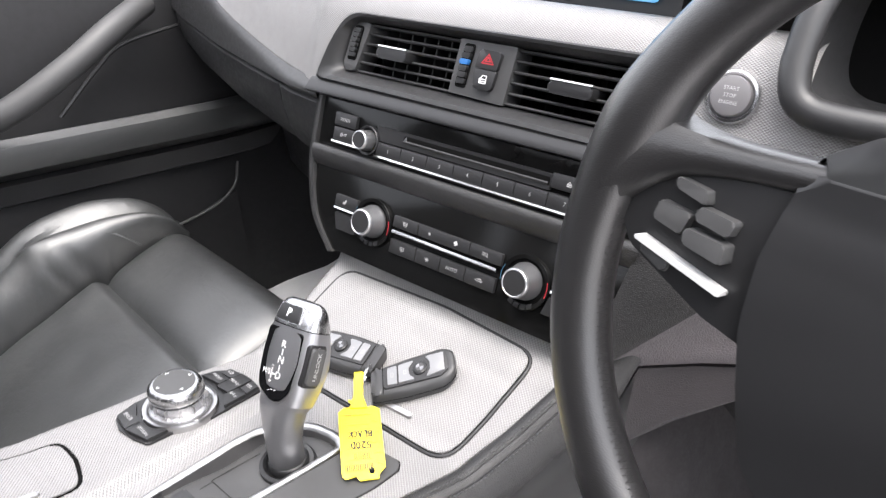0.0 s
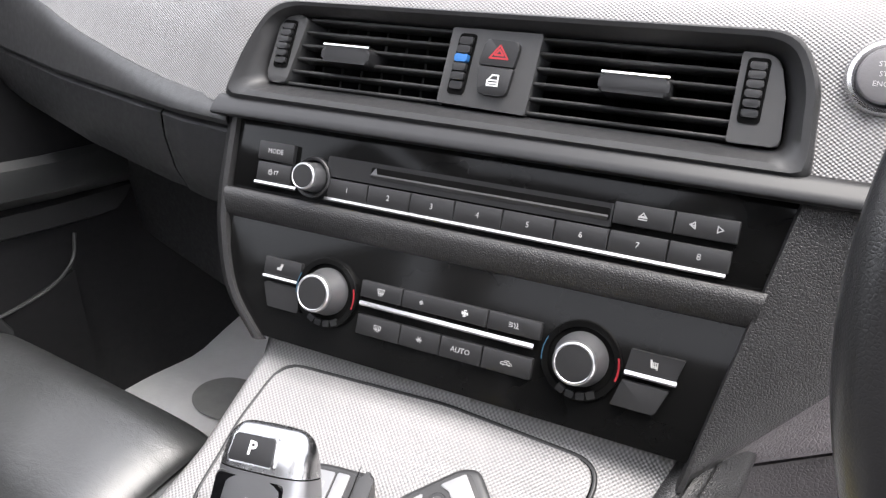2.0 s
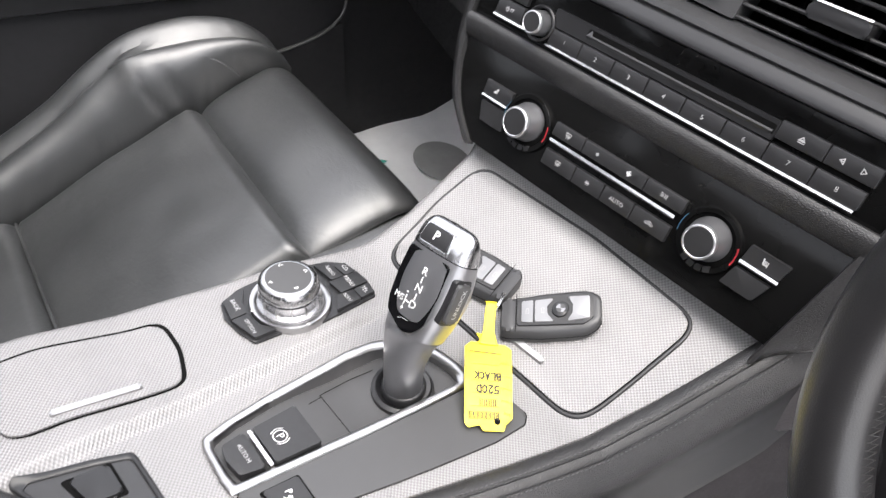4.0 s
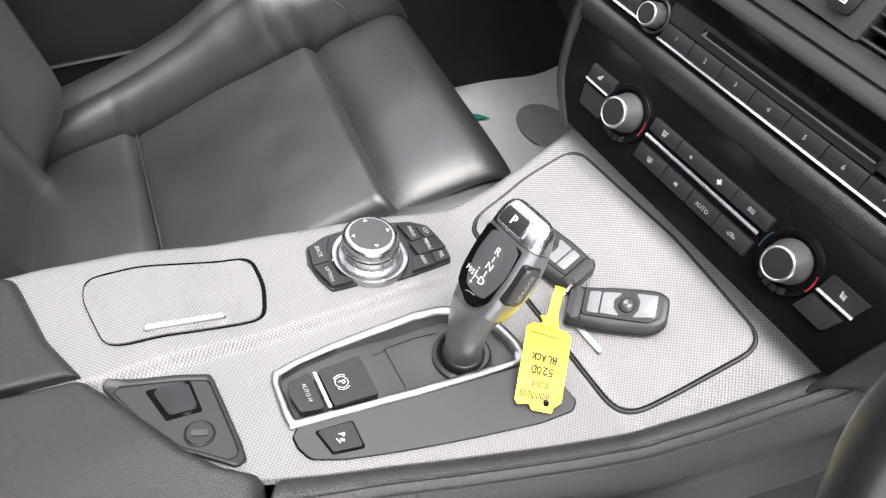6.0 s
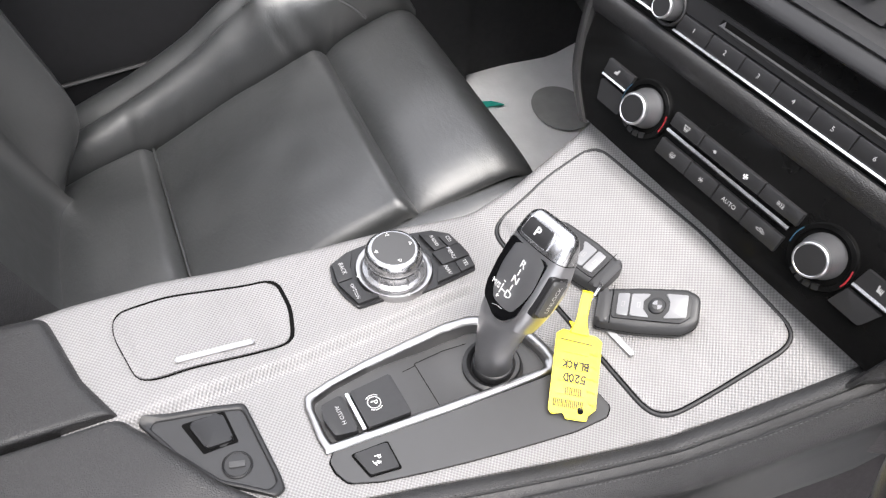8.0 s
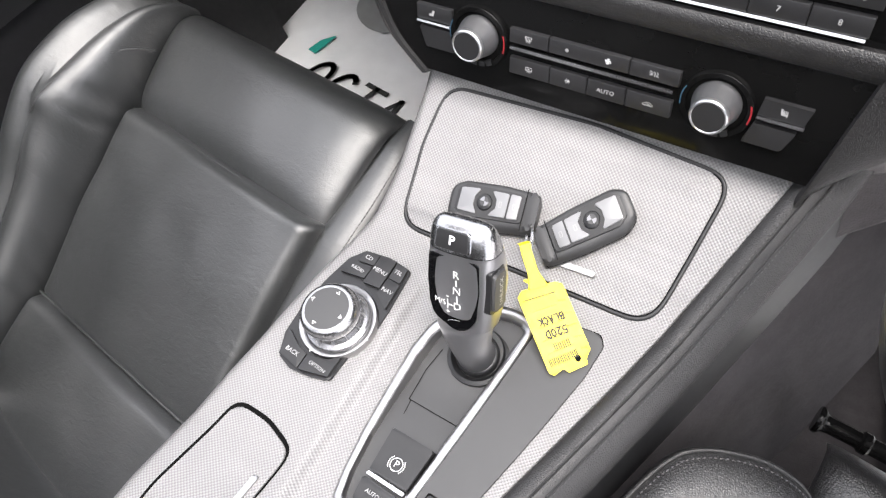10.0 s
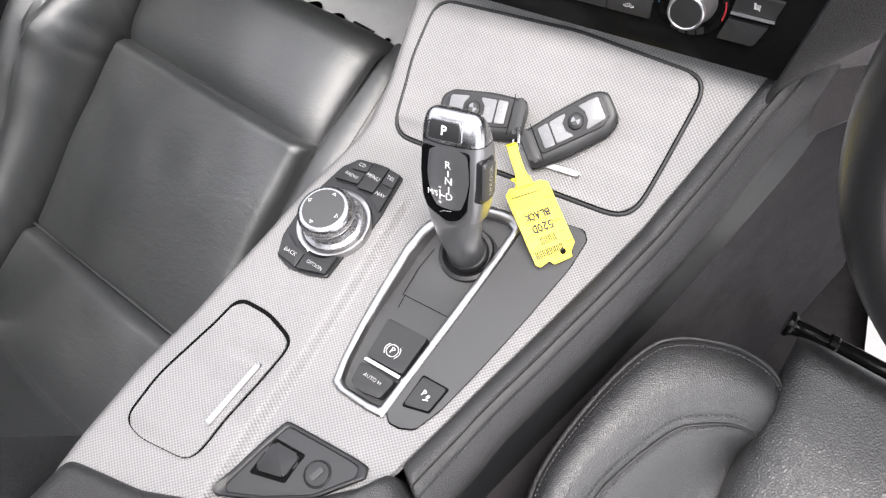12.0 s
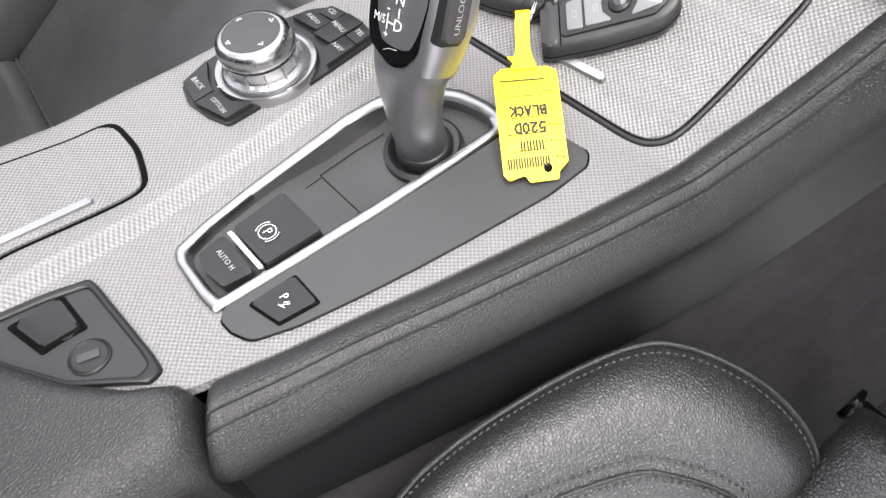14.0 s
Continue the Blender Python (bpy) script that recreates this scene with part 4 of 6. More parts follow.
# ---- centre console ----
GEAR_OUT = [(0.0180, -0.0465), (0.0050, -0.0470), (-0.0220, -0.0440), (-0.0310, -0.0400), (-0.0350, -0.0200), (-0.0385, 0.0100), (-0.0402, 0.0450), (-0.0405, 0.0830), (-0.0370, 0.1060), (-0.0250, 0.1280), (0.0000, 0.1425), (0.0200, 0.1450), (0.0345, 0.1440), (0.0408, 0.1385), (0.0300, 0.0500)]
GEAR_IN = [(0.0120, -0.0395), (0.0030, -0.0400), (-0.0180, -0.0385), (-0.0250, -0.0355), (-0.0290, -0.0180), (-0.0315, 0.0110), (-0.0328, 0.0450), (-0.0325, 0.0800), (-0.0290, 0.1010), (-0.0190, 0.1200), (0.0020, 0.1330), (0.0190, 0.1360), (0.0280, 0.1355), (0.0335, 0.1315), (0.0230, 0.0500)]
EDGE_L = [(-0.176, -0.185), (-0.1700, -0.120), (-0.1655, -0.060), (-0.1600, 0.0), (-0.1520, 0.060), (-0.1430, 0.120), (-0.1330, 0.180), (-0.1305, 0.220), (-0.1320, 0.310)]
EDGE_R = [(0.020, -0.150), (0.0475, -0.0735), (0.0545, -0.0480), (0.0700, 0.0030), (0.0960, 0.0820), (0.1165, 0.1450), (0.1320, 0.1940), (0.1500, 0.2440), (0.1690, 0.2980), (0.1890, 0.3560)]
LID = [(-0.1085, 0.1748), (0.1150, 0.1732), (0.1308, 0.2872), (0.0200, 0.2945), (-0.1120, 0.2900), (-0.1165, 0.2400)]


def along(edge, y):
    ys = [p[1] for p in edge]
    return float(np.interp(y, ys, [p[0] for p in edge]))


def centre_console():
    c = thing("centre_console", (0, 0.05, -0.40), "centre console with woven silver trim and leather flank", "car console")
    mid = [tuple((a + b) / 2 for a, b in zip(p, q)) for p, q in zip(GEAR_OUT, GEAR_IN)]
    rows = []
    ys = np.linspace(-0.19, 0.318, 204)
    for y in ys:
        x0, x1 = along(EDGE_L, y), along(EDGE_R, y)
        row = [(x0 - 0.005, y, -0.030), (x0 - 0.0045, y, -0.012), (x0 - 0.002, y, -0.004), (x0 + 0.002, y, -0.0008)]
        row += [(x0 + 0.005 + (-0.066 - x0 - 0.005) * t, y, 0) for t in np.linspace(0, 1, 36)]
        row += [(x, y, 0) for x in np.linspace(-0.0652, -0.0535, 10)]
        row += [(-0.0525 + (x1 - 0.001 + 0.0525) * t, y, 0) for t in np.linspace(0, 1, 66)]
        row += [(x1 + 0.001, y, -0.004)]
        rows.append(row)
    bm = bmesh.new()
    R = [[bm.verts.new(p) for p in r] for r in rows]
    for a, b in zip(R, R[1:]):
        for i in range(len(a) - 1):
            q = (a[i], a[i + 1], b[i + 1], b[i])
            o = sum((v.co for v in q), Vector()) / 4
            if inside(o, mid):
                continue
            bm.faces.new(q)
    for v in [v for v in bm.verts if not v.link_faces]:
        bm.verts.remove(v)
    for v in bm.verts:
        v.co = console(v.co)
    part("trim_panel", bm, FLATTRIM, c, "woven silver trim panel")
    # body under the trim, left flank
    rows = [[Vector((along(EDGE_L, y) + o, y, level(y) + h)) for o, h in ((-0.004, -0.010), (-0.009, -0.018), (-0.010, -0.05), (-0.012, -0.15), (-0.012, -0.36))] for y in np.linspace(-0.19, 0.33, 40)]
    part("left_flank", loft(rows), SOFT, c, "black flank beside the passenger seat")
    # leather roll along the driver's side
    prof = ((-0.0005, -0.004), (0.0005, 0.0005), (0.0035, 0.0035), (0.009, 0.0050), (0.0125, 0.0046), (0.0135, 0.0036), (0.0148, 0.0044), (0.0195, 0.0030), (0.0205, 0.0018), (0.0220, 0.0024), (0.0265, -0.0015), (0.0320, -0.0075), (0.0352, -0.0160), (0.0350, -0.0230), (0.0310, -0.0270))
    rows, s1, s2 = [], [], []
    for y in [-0.0715, -0.0712, -0.0705, -0.0693, -0.0675, -0.0645] + list(np.linspace(-0.060, 0.352, 86)):
        x = along(EDGE_R, y)
        lift = max(0, (y - 0.2)) * 0.06
        q = max(0, 1 - (y + 0.0715) / 0.007)
        a = 0.30 * (1 - math.sqrt(max(0, 1 - q * q)))
        rows.append([Vector((x + o + (0.02 - o) * a, y - o * (0.15 + 0.5 * max(0, 1 - (y + 0.0715) / 0.06)), level(y) + h + (-0.016 - h) * a + lift * (o > 0))) for o, h in prof])
        s1.append(Vector((x + 0.0115, y - 0.002, level(y) + 0.0052 + lift)))
        s2.append(Vector((x + 0.0232, y - 0.003, level(y) + 0.0021 + lift)))
    bm = loft(rows)
    bm.verts.ensure_lookup_table()
    bm.faces.new([bm.verts[i] for i in range(len(prof))])
    part("leather_roll", bm, SKIN, c, "stitched black leather roll")
    part("stitching", seam(s1[6:], 0.0036, 0.0024, 0.0009), STITCH, c, kind="stuff")
    part("stitching", seam(s2[6:], 0.0036, 0.0024, 0.0009), STITCH, c, kind="stuff")
    # moulded flank and carpet below it
    rows = [[Vector((along(EDGE_R, y) + o, y, level(y) + h)) for o, h in ((0.0330, -0.0240), (0.0300, -0.0320), (0.033, -0.055), (0.040, -0.085), (0.041, -0.095), (0.036, -0.100))] for y in np.linspace(-0.36, 0.33, 50)]
    part("right_flank", loft(rows), SATIN, c, "moulded black flank")
    rows = [[Vector((max(along(EDGE_R, y), 0.02) + o, y, level(y) + h)) for o, h in ((0.026, -0.088), (0.047, -0.110), (0.066, -0.20), (0.088, -0.30), (0.112, -0.405))] for y in np.linspace(-0.36, 0.62, 60)]
    part("carpet_flank", loft(rows), TUNNEL, c, "charcoal carpet on the tunnel")
    # cover of the storage box
    rim = resample([Vector((*p, 0)) for p in fillet(LID, [0.020, 0.024, 0.016, 0.01, 0.016, 0.03], 8)], 170)
    rim = eased(rim, 2, 1)
    part("lid_seal", border([Vector((*p.to_2d(), 0)) for p in inset(rim, -0.0012)], inset(rim, 0.0022), -0.001, 0.0006, console, 0.0013), KEYCAP, c, "dark rubber seal")
    part("lid_gap", border(inset(rim, 0.0012), inset(rim, 0.0030), -0.001, 0.0015, console, 0.0), SHADOW, c)
    l = part("storage_lid", solid(inset(rim, 0.0024), -0.001, 0.0026, 0.0012, console, (0.17, 0.30, 0.006), 3), FLATTRIM, c, "woven silver storage cover")
    part("grip_strip", solid(fillet(rect(-0.019, -0.0020, 0.019, 0.0020), 0.002), 0.0012, 0.0058, 0.0012, spot(console, 0.0445, 0.1915, 0, 2)), BRUSHED, l, "bright metal grip")
    ash = [(-0.1385, -0.0135), (-0.1050, -0.0150), (-0.0740, -0.0260), (-0.0755, -0.0600), (-0.0815, -0.1270), (-0.0870, -0.1365), (-0.1300, -0.1400), (-0.1515, -0.1350), (-0.1500, -0.0900)]
    rr = [0.011, 0.02, 0.010, 0.05, 0.02, 0.006, 0.02, 0.011, 0.05]
    rim = eased(resample([Vector((*p, 0)) for p in fillet(ash, rr, 8)], 150), 2, 2)
    part("lid_gap", border(inset(rim, 0.0), inset(rim, 0.0042), -0.001, 0.0009, console, 0.0), SHADOW, c)
    l = part("ashtray_lid", solid([p + Vector((0.0010, -0.0014, 0)) for p in inset(rim, 0.0022)], -0.001, 0.0024, 0.0010, console, (-0.15, 0.0, 0.006), 3), FLATTRIM, c, "woven silver ashtray lid")
    part("grip_strip", solid(fillet(rect(-0.0024, -0.028, 0.0024, 0.028), 0.002), 0.0012, 0.0046, 0.0014, spot(console, -0.0864, -0.0812, 0, -4), (-0.12, -0.04, 0.006)), BRUSHED, l, "bright metal grip")


centre_console()


def gear_panel():
    g = thing("switch_panel", (0.0, 0.05, -0.03), "dark grey switch panel in a brushed chrome frame", "switch panel")
    rad = [0.002, 0.01, 0.01, 0.006, 0.02, 0.03, 0.05, 0.03, 0.03, 0.03, 0.03, 0.02, 0.006, 0.006, 0.05]
    # matching points round both outlines
    O, I = fillet(GEAR_OUT, rad, 9), fillet(GEAR_IN, rad, 9)
    part("frame", border(O, I, -0.014, 0.0022, console, 0.0018), BRUSHED, g, "brushed chrome frame")
    tray = lambda p: Vector((p[0], p[1], level(p[1]) + p[2] - 0.0085 * math.sin(math.pi * min(1, max(0, (p[1] - 0.015) / 0.12))) ** 2))
    part("tray", solid([Vector(p).to_2d() for p in I], -0.016, -0.0045, 0, tray, (-0.04, 0.14, 0.005)), DGREY, g, "matt dark grey tray")
    part("tray_joint", strokes([[(-0.0245, 0.0478), (0.0235, 0.0455)]], 0.0007, tray, -0.0042), SHADOW, g)
    part("tray_joint", strokes([[(-0.0225, 0.047), (-0.021, 0.036)], [(-0.0245, 0.0478), (-0.026, 0.075), (-0.022, 0.094)]], 0.0006, tray, -0.0042), SHADOW, g)
    side = [(0.0185, -0.0410), (0.0245, -0.0465), (0.0330, -0.0465), (0.0435, -0.0425), (0.0530, -0.0215), (0.0620, 0.0100), (0.0770, 0.0700), (0.0878, 0.1180), (0.0905, 0.1450), (0.0850, 0.1530), (0.0600, 0.1515), (0.0420, 0.1400)]
    rs = [0.001, 0.004, 0.006, 0.01, 0.04, 0.1, 0.1, 0.06, 0.006, 0.006, 0.02, 0.002]
    part("side_gap", solid(fillet([tuple(Vector((0.058, 0.055)) + (Vector(p) - Vector((0.058, 0.055))) * 1.012) for p in side], rs), -0.001, 0.0005, 0, console, (-0.05, 0.16, 0.006)), SHADOW, g)
    part("side_panel", solid(fillet(side, rs), -0.001, 0.0022, 0.0012, console, (-0.05, 0.16, 0.006)), DGREY, g, "matt dark grey side panel")

    def pad(name, pts, z0, z1, r, label, bev=0.0014):
        return part(name, solid(fillet(pts, r), z0, z1, bev, console, (-0.04, 0.03, 0.006)), KEYCAP, g, label)

    b = pad("parking_brake_switch", [(-0.0168, -0.0108), (0.0150, -0.0122), (0.0182, 0.0208), (-0.0175, 0.0225)], -0.012, 0.0065, 0.0015, "black parking brake switch", 0.002)
    m = spot(console, -0.0005, 0.0005, 0.0071, -3)
    part("legend", words("P", 0.0052, m), WHITE, b, smooth=False)
    ring = lambda r, a0, a1: [(r * math.cos(radians(t)), r * math.sin(radians(t))) for t in np.linspace(a0, a1, 14)]
    part("legend", strokes([ring(0.0047, 0, 180) + ring(0.0047, 180, 360), ring(0.0063, -42, 42), ring(0.0063, 138, 222)], 0.0006, m), WHITE, b, smooth=False)
    part("switch_chrome", solid(fillet([(-0.0178, -0.0145), (0.0140, -0.0162), (0.0146, -0.0136), (-0.0172, -0.0120)], 0.0005), -0.012, 0.0050, 0.001, console), CHROME, g, "narrow chrome bar")
    b = pad("hold_switch", [(-0.0175, -0.0335), (-0.0060, -0.0365), (0.0090, -0.0350), (0.0128, -0.0185), (-0.0192, -0.0162)], -0.012, 0.0040, 0.0025, "black hold switch")
    part("legend", words("AUTO H", 0.0030, spot(console, -0.0035, -0.0248, 0.0047, -4)), DIMW, b, smooth=False)
    part("switch_gap", solid(fillet([(0.0285, -0.0048), (0.0515, -0.0060), (0.0470, -0.0285), (0.0258, -0.0325)], 0.002), 0.0, 0.0026, 0, console), SHADOW, g)
    b = pad("parking_sensor_switch", [(0.0298, -0.0062), (0.0500, -0.0073), (0.0460, -0.0272), (0.0271, -0.0308)], 0.0, 0.0042, 0.0015, "black parking sensor switch")
    m = spot(console, 0.0385, -0.0180, 0.0048, -10)
    part("legend", words("P", 0.0046, spot(console, 0.0368, -0.0172, 0.0048, -8)), WHITE, b, smooth=False)
    part("legend", strokes([[(0.0012, -0.0008), (0.0022, 0.0014)], [(0.0020, -0.0022), (0.0034, 0.0010)], [(0.0006, -0.0036), (0.0040, -0.0020)]], 0.0006, m), WHITE, b, smooth=False)


gear_panel()


def gear_selector():
    s = thing("gear_selector", (0.0065, 0.1015, -0.030), "gunmetal and chrome automatic gear selector with black display", "gear lever")
    part("boot_ring", turned(((0.0250, -0.033), (0.0245, -0.0262), (0.0215, -0.0250), (0.0180, -0.0280), (0.0165, -0.034)), lambda p: Vector((0.0065 + p[0], 0.1020 + p[1], p[2]))), SATIN, s, "black ring round the foot")
    up = Vector((-0.11, 0.54, 0.835)).normalized()
    ex = (Vector((0.985, 0.09, 0.12)) - up * up.dot(Vector((0.985, 0.09, 0.12)))).normalized()
    nrm = ex.cross(up)
    O = Vector((0.0, 0.1120, 0.0672))
    face = lambda p: O + ex * p[0] + up * p[1] + nrm * p[2]

    def oval(w, d, k, n=56):
        for i in range(n):
            t = 6.28318 * i / n
            c, q = math.cos(t), math.sin(t)
            yield w / 2 * math.copysign(abs(c) ** (2 / k), c), d / 2 * math.copysign(abs(q) ** (2 / k), q)

    def low(cx, cy, cz, w, d, lean, k=2.0):
        t = min(1, lean / 0.57)
        a = Vector((1, 0, 0)).lerp(ex, t).normalized()
        b = Vector((0, -math.cos(lean), math.sin(lean))).lerp(nrm, t).normalized()
        return [Vector((cx, cy, cz)) + a * x + b * y for x, y in oval(w, d, k)]

    def head(v, w, front, rear, k):
        return [face((0.0022 + x, v, (front + rear) / 2 + y)) for x, y in oval(w, front - rear, k)]

    def skin(rows, n):
        return loft([[Vector(q) for q in r] for r in zip(*[smooth_path(c, n) for c in zip(*rows)])], True, True)

    joint = head(-0.030, 0.0440, -0.0010, -0.0345, 2.7)
    part("collar", turned(((0.0172, -0.030), (0.0172, -0.0235), (0.0160, -0.0215), (0.0148, -0.0210)), lambda p: Vector((0.0065 + p[0], 0.1018 + p[1], p[2]))), SATIN, s, "black collar")
    rows = [low(0.0065, 0.1015, -0.0290, 0.0300, 0.0300, 0.0), low(0.0065, 0.1010, -0.0160, 0.0292, 0.0295, 0.05), low(0.0062, 0.1010, -0.0020, 0.0305, 0.0300, 0.20), low(0.0054, 0.1030, 0.0130, 0.0345, 0.0312, 0.42, 2.2), low(0.0046, 0.1072, 0.0275, 0.0395, 0.0328, 0.56, 2.4), joint]
    part("neck", skin(rows, 5), GUNMETAL, s, "gunmetal waisted neck")
    rows = [joint, head(-0.016, 0.0482, -0.0004, -0.0370, 3.0), head(0.002, 0.0508, 0.0, -0.0385, 3.2), head(0.018, 0.0510, -0.0002, -0.0350, 3.1), head(0.0300, 0.0496, -0.0006, -0.0305, 3.0)]
    part("head", skin(rows, 4), GUNMETAL, s, "gunmetal grip")
    part("cap_joint", loft([head(v, 0.0492, -0.0010, -0.0300, 3.0) for v in (0.0296, 0.0312)], True), SHADOW, s)
    rows = [head(0.0308, 0.0497, -0.0006, -0.0304, 3.0), head(0.0370, 0.0484, -0.0014, -0.0278, 2.9), head(0.0430, 0.0462, -0.0030, -0.0246, 2.8), head(0.0475, 0.0425, -0.0052, -0.0218, 2.6), head(0.0504, 0.0365, -0.0078, -0.0190, 2.5), head(0.0518, 0.0280, -0.0104, -0.0165, 2.3), head(0.0523, 0.0120, -0.0125, -0.0145, 2.1)]
    part("cap", skin(rows, 4), CAPMETAL, s, "satin chrome cap")
    # display on the face towards the driver
    bow = lambda p: face((p[0], p[1], p[2] - 7 * p[0] ** 2))
    disp = fillet([(-0.0150, -0.0215), (0.0020, -0.0290), (0.0105, -0.0285), (0.0172, -0.0190), (0.0195, 0.0040), (0.0190, 0.0275), (-0.0182, 0.0275), (-0.0198, 0.0060), (-0.0185, -0.0120)], [0.008, 0.012, 0.008, 0.012, 0.03, 0.003, 0.003, 0.03, 0.012])
    part("display_edge", solid([Vector(p) * 1.035 for p in disp], -0.004, 0.0002, 0.0006, bow, (-0.03, 0.03, 0.006)), BRUSHED, s, "thin bright display edge")
    d = part("display", solid(disp, -0.004, 0.0010, 0.0008, bow, (-0.03, 0.03, 0.006)), GLASSBLACK, s, "glossy black display")
    for t, x, y, q in (("R", 0.0035, 0.0160, 0.0058), ("N", 0.0040, 0.0035, 0.0058), ("D", 0.0045, -0.0090, 0.0058), ("M/S", -0.0090, -0.0082, 0.0044), ("+", -0.0028, -0.0148, 0.0046), ("-", -0.0030, -0.0018, 0.0052)):
        part("legend", words(t, q, lambda p, x=x, y=y: bow((x + p[0], y + p[1], 0.0014))), LIT, d, smooth=False)
    part("legend", strokes([[(0.0037, 0.0118), (0.0038, 0.0078)], [(0.0042, -0.0008), (0.0043, -0.0048)], [(-0.0028, -0.0048), (-0.0028, -0.0118)], [(-0.0028, -0.0085), (0.0012, -0.0087)]], 0.0008, bow, 0.0014), LIT, d, smooth=False)
    part("legend", strokes([[(-0.0030, -0.0225), (0.0005, -0.0207), (0.0060, -0.0202)]], 0.0004, bow, 0.0014), DIMW, d, smooth=False)
    # park button let into the cap
    q = 0.20
    tu, tn = up * math.cos(q) - nrm * math.sin(q), nrm * math.cos(q) + up * math.sin(q)
    tc = face((0.0, 0.0405, -0.0016))
    top = lambda p: tc + ex * p[0] + tu * p[1] + tn * p[2]
    pad = [(-0.0122, -0.0066), (0.0122, -0.0066), (0.0112, 0.0062), (-0.0112, 0.0062)]
    part("button_edge", solid(fillet([tuple(Vector(p) * 1.10) for p in pad], 0.0018), -0.006, 0.0006, 0.0005, top), CHROME, s, "bright button surround")
    b = part("park_button", solid(fillet(pad, 0.0014), -0.006, 0.0016, 0.0009, top), KEYCAP, s, "black park button")
    part("legend", words("P", 0.0064, lambda p: top((p[0], p[1], 0.0019)), bold=0.00022), LIT, b, smooth=False)
    # unlock key on the flank
    f = lambda p: face((0.0268 + p[2] + 3.0 * min(0, p[0]) * 0.05, 0.0050 + p[1], -0.0125 - p[0]))
    part("key_recess", solid(fillet(rect(-0.0085, -0.0175, 0.0085, 0.0165), 0.003), -0.004, 0.0012, 0.0008, f), SATIN, s)
    b = part("unlock_button", solid(fillet(rect(-0.0068, -0.0150, 0.0068, 0.0140), 0.0024), -0.003, 0.0034, 0.0018, f), DGREY, s, "grey unlock button")
    part("legend", words("UNLOCK", 0.0038, lambda p: f((-p[1], p[0], 0.0038))), DIMW, b, smooth=False)


gear_selector()


def rotary_controller():
    r = thing("rotary_controller", (-0.1, 0.08, -0.015), "silver rotary control knob amid black shortcut keys", "control knob")
    plate = [(-0.1150, 0.0240), (-0.0960, 0.0255), (-0.0805, 0.0300), (-0.0785, 0.0540), (-0.0705, 0.0800), (-0.0700, 0.1000), (-0.0735, 0.1385), (-0.0965, 0.1420), (-0.1190, 0.1395), (-0.1285, 0.1270), (-0.1340, 0.1000), (-0.1380, 0.0700), (-0.1375, 0.0480), (-0.1305, 0.0295)]
    part("plate", solid(fillet(plate, 0.004), -0.001, 0.0026, 0.0014, console, (0.02, 0.15, 0.008)), SATIN, r, "black base plate")
    C = (-0.1015, 0.0745)
    keys = [("CD", [(-0.1180, 0.1275), (-0.1035, 0.1290), (-0.1040, 0.1395), (-0.1170, 0.1375)]), ("RADIO", [(-0.1270, 0.1130), (-0.1040, 0.1155), (-0.1038, 0.1275), (-0.1190, 0.1262)]),
            ("MENU", [(-0.1028, 0.1120), (-0.0870, 0.1130), (-0.0880, 0.1405), (-0.1030, 0.1400)]), ("TEL", [(-0.0855, 0.1245), (-0.0742, 0.1235), (-0.0755, 0.1375), (-0.0865, 0.1398)]), ("NAV", [(-0.0862, 0.1080), (-0.0720, 0.0985), (-0.0738, 0.1225), (-0.0858, 0.1238)]),
            ("BACK", [(-0.1290, 0.0310), (-0.1085, 0.0265), (-0.1085, 0.0395), (-0.1195, 0.0430), (-0.1345, 0.0520)]), ("OPTION", [(-0.1075, 0.0262), (-0.0825, 0.0315), (-0.0815, 0.0500), (-0.0915, 0.0420), (-0.1075, 0.0393)])]
    for t, pts in keys:
        k = part("key", solid(fillet(pts, 0.0006), 0.0, 0.0058, 0.001, console), KEYCAP, r, "black shortcut key")
        x, y = sum(p[0] for p in pts) / len(pts), sum(p[1] for p in pts) / len(pts)
        y -= 0.002 if t == "BACK" else 0.0035 if t == "OPTION" else 0
        part("legend", words(t, 0.0036 if len(t) < 5 else 0.0031, spot(console, x, y, 0.0064, -6)), DIMW, k, smooth=False)
    m = spot(console, *C)
    part("ring", turned(((0.0322, 0.0), (0.0322, 0.0060), (0.0314, 0.0072), (0.0292, 0.0076), (0.0272, 0.0066), (0.0262, 0.0040)), m), BRUSHED, r, "brushed silver ring")
    k = part("knob", turned(((0.0268, 0.002), (0.0268, 0.0060), (0.0260, 0.0074), (0.0240, 0.0082), (0.0224, 0.0090), (0.0220, 0.0150), (0.0222, 0.0172)), m), CLEARSIL, r, "pale waisted knob")
    part("knob_groove", turned(((0.0222, 0.0166), (0.0214, 0.0172), (0.0212, 0.0186), (0.0224, 0.0192)), m), SATIN, k)
    part("knob_grip", turned(((0.0224, 0.0188), (0.0232, 0.0200), (0.0236, 0.0222), (0.0234, 0.0258), (0.0226, 0.0284), (0.0212, 0.0303), (0.0196, 0.0313), (0.0176, 0.0314)), m), CAPMETAL, k, "bright satin chrome grip")
    for a in range(0, 360, 30):
        part("knob_step", solid(fillet(rect(-0.0022, -0.0003, 0.0022, 0.0003), 0.0002), 0.0092, 0.0164, 0.0002, spot(console, C[0] + 0.0221 * math.cos(radians(a)), C[1] + 0.0221 * math.sin(radians(a)), 0, a)), BRUSHED, k)
    t = part("knob_top", turned(((0.0178, 0.0308), (0.0175, 0.0317), (0.0150, 0.0320), (0.0005, 0.0321)), m), DGREY, k, "dark grey top with four arrows")
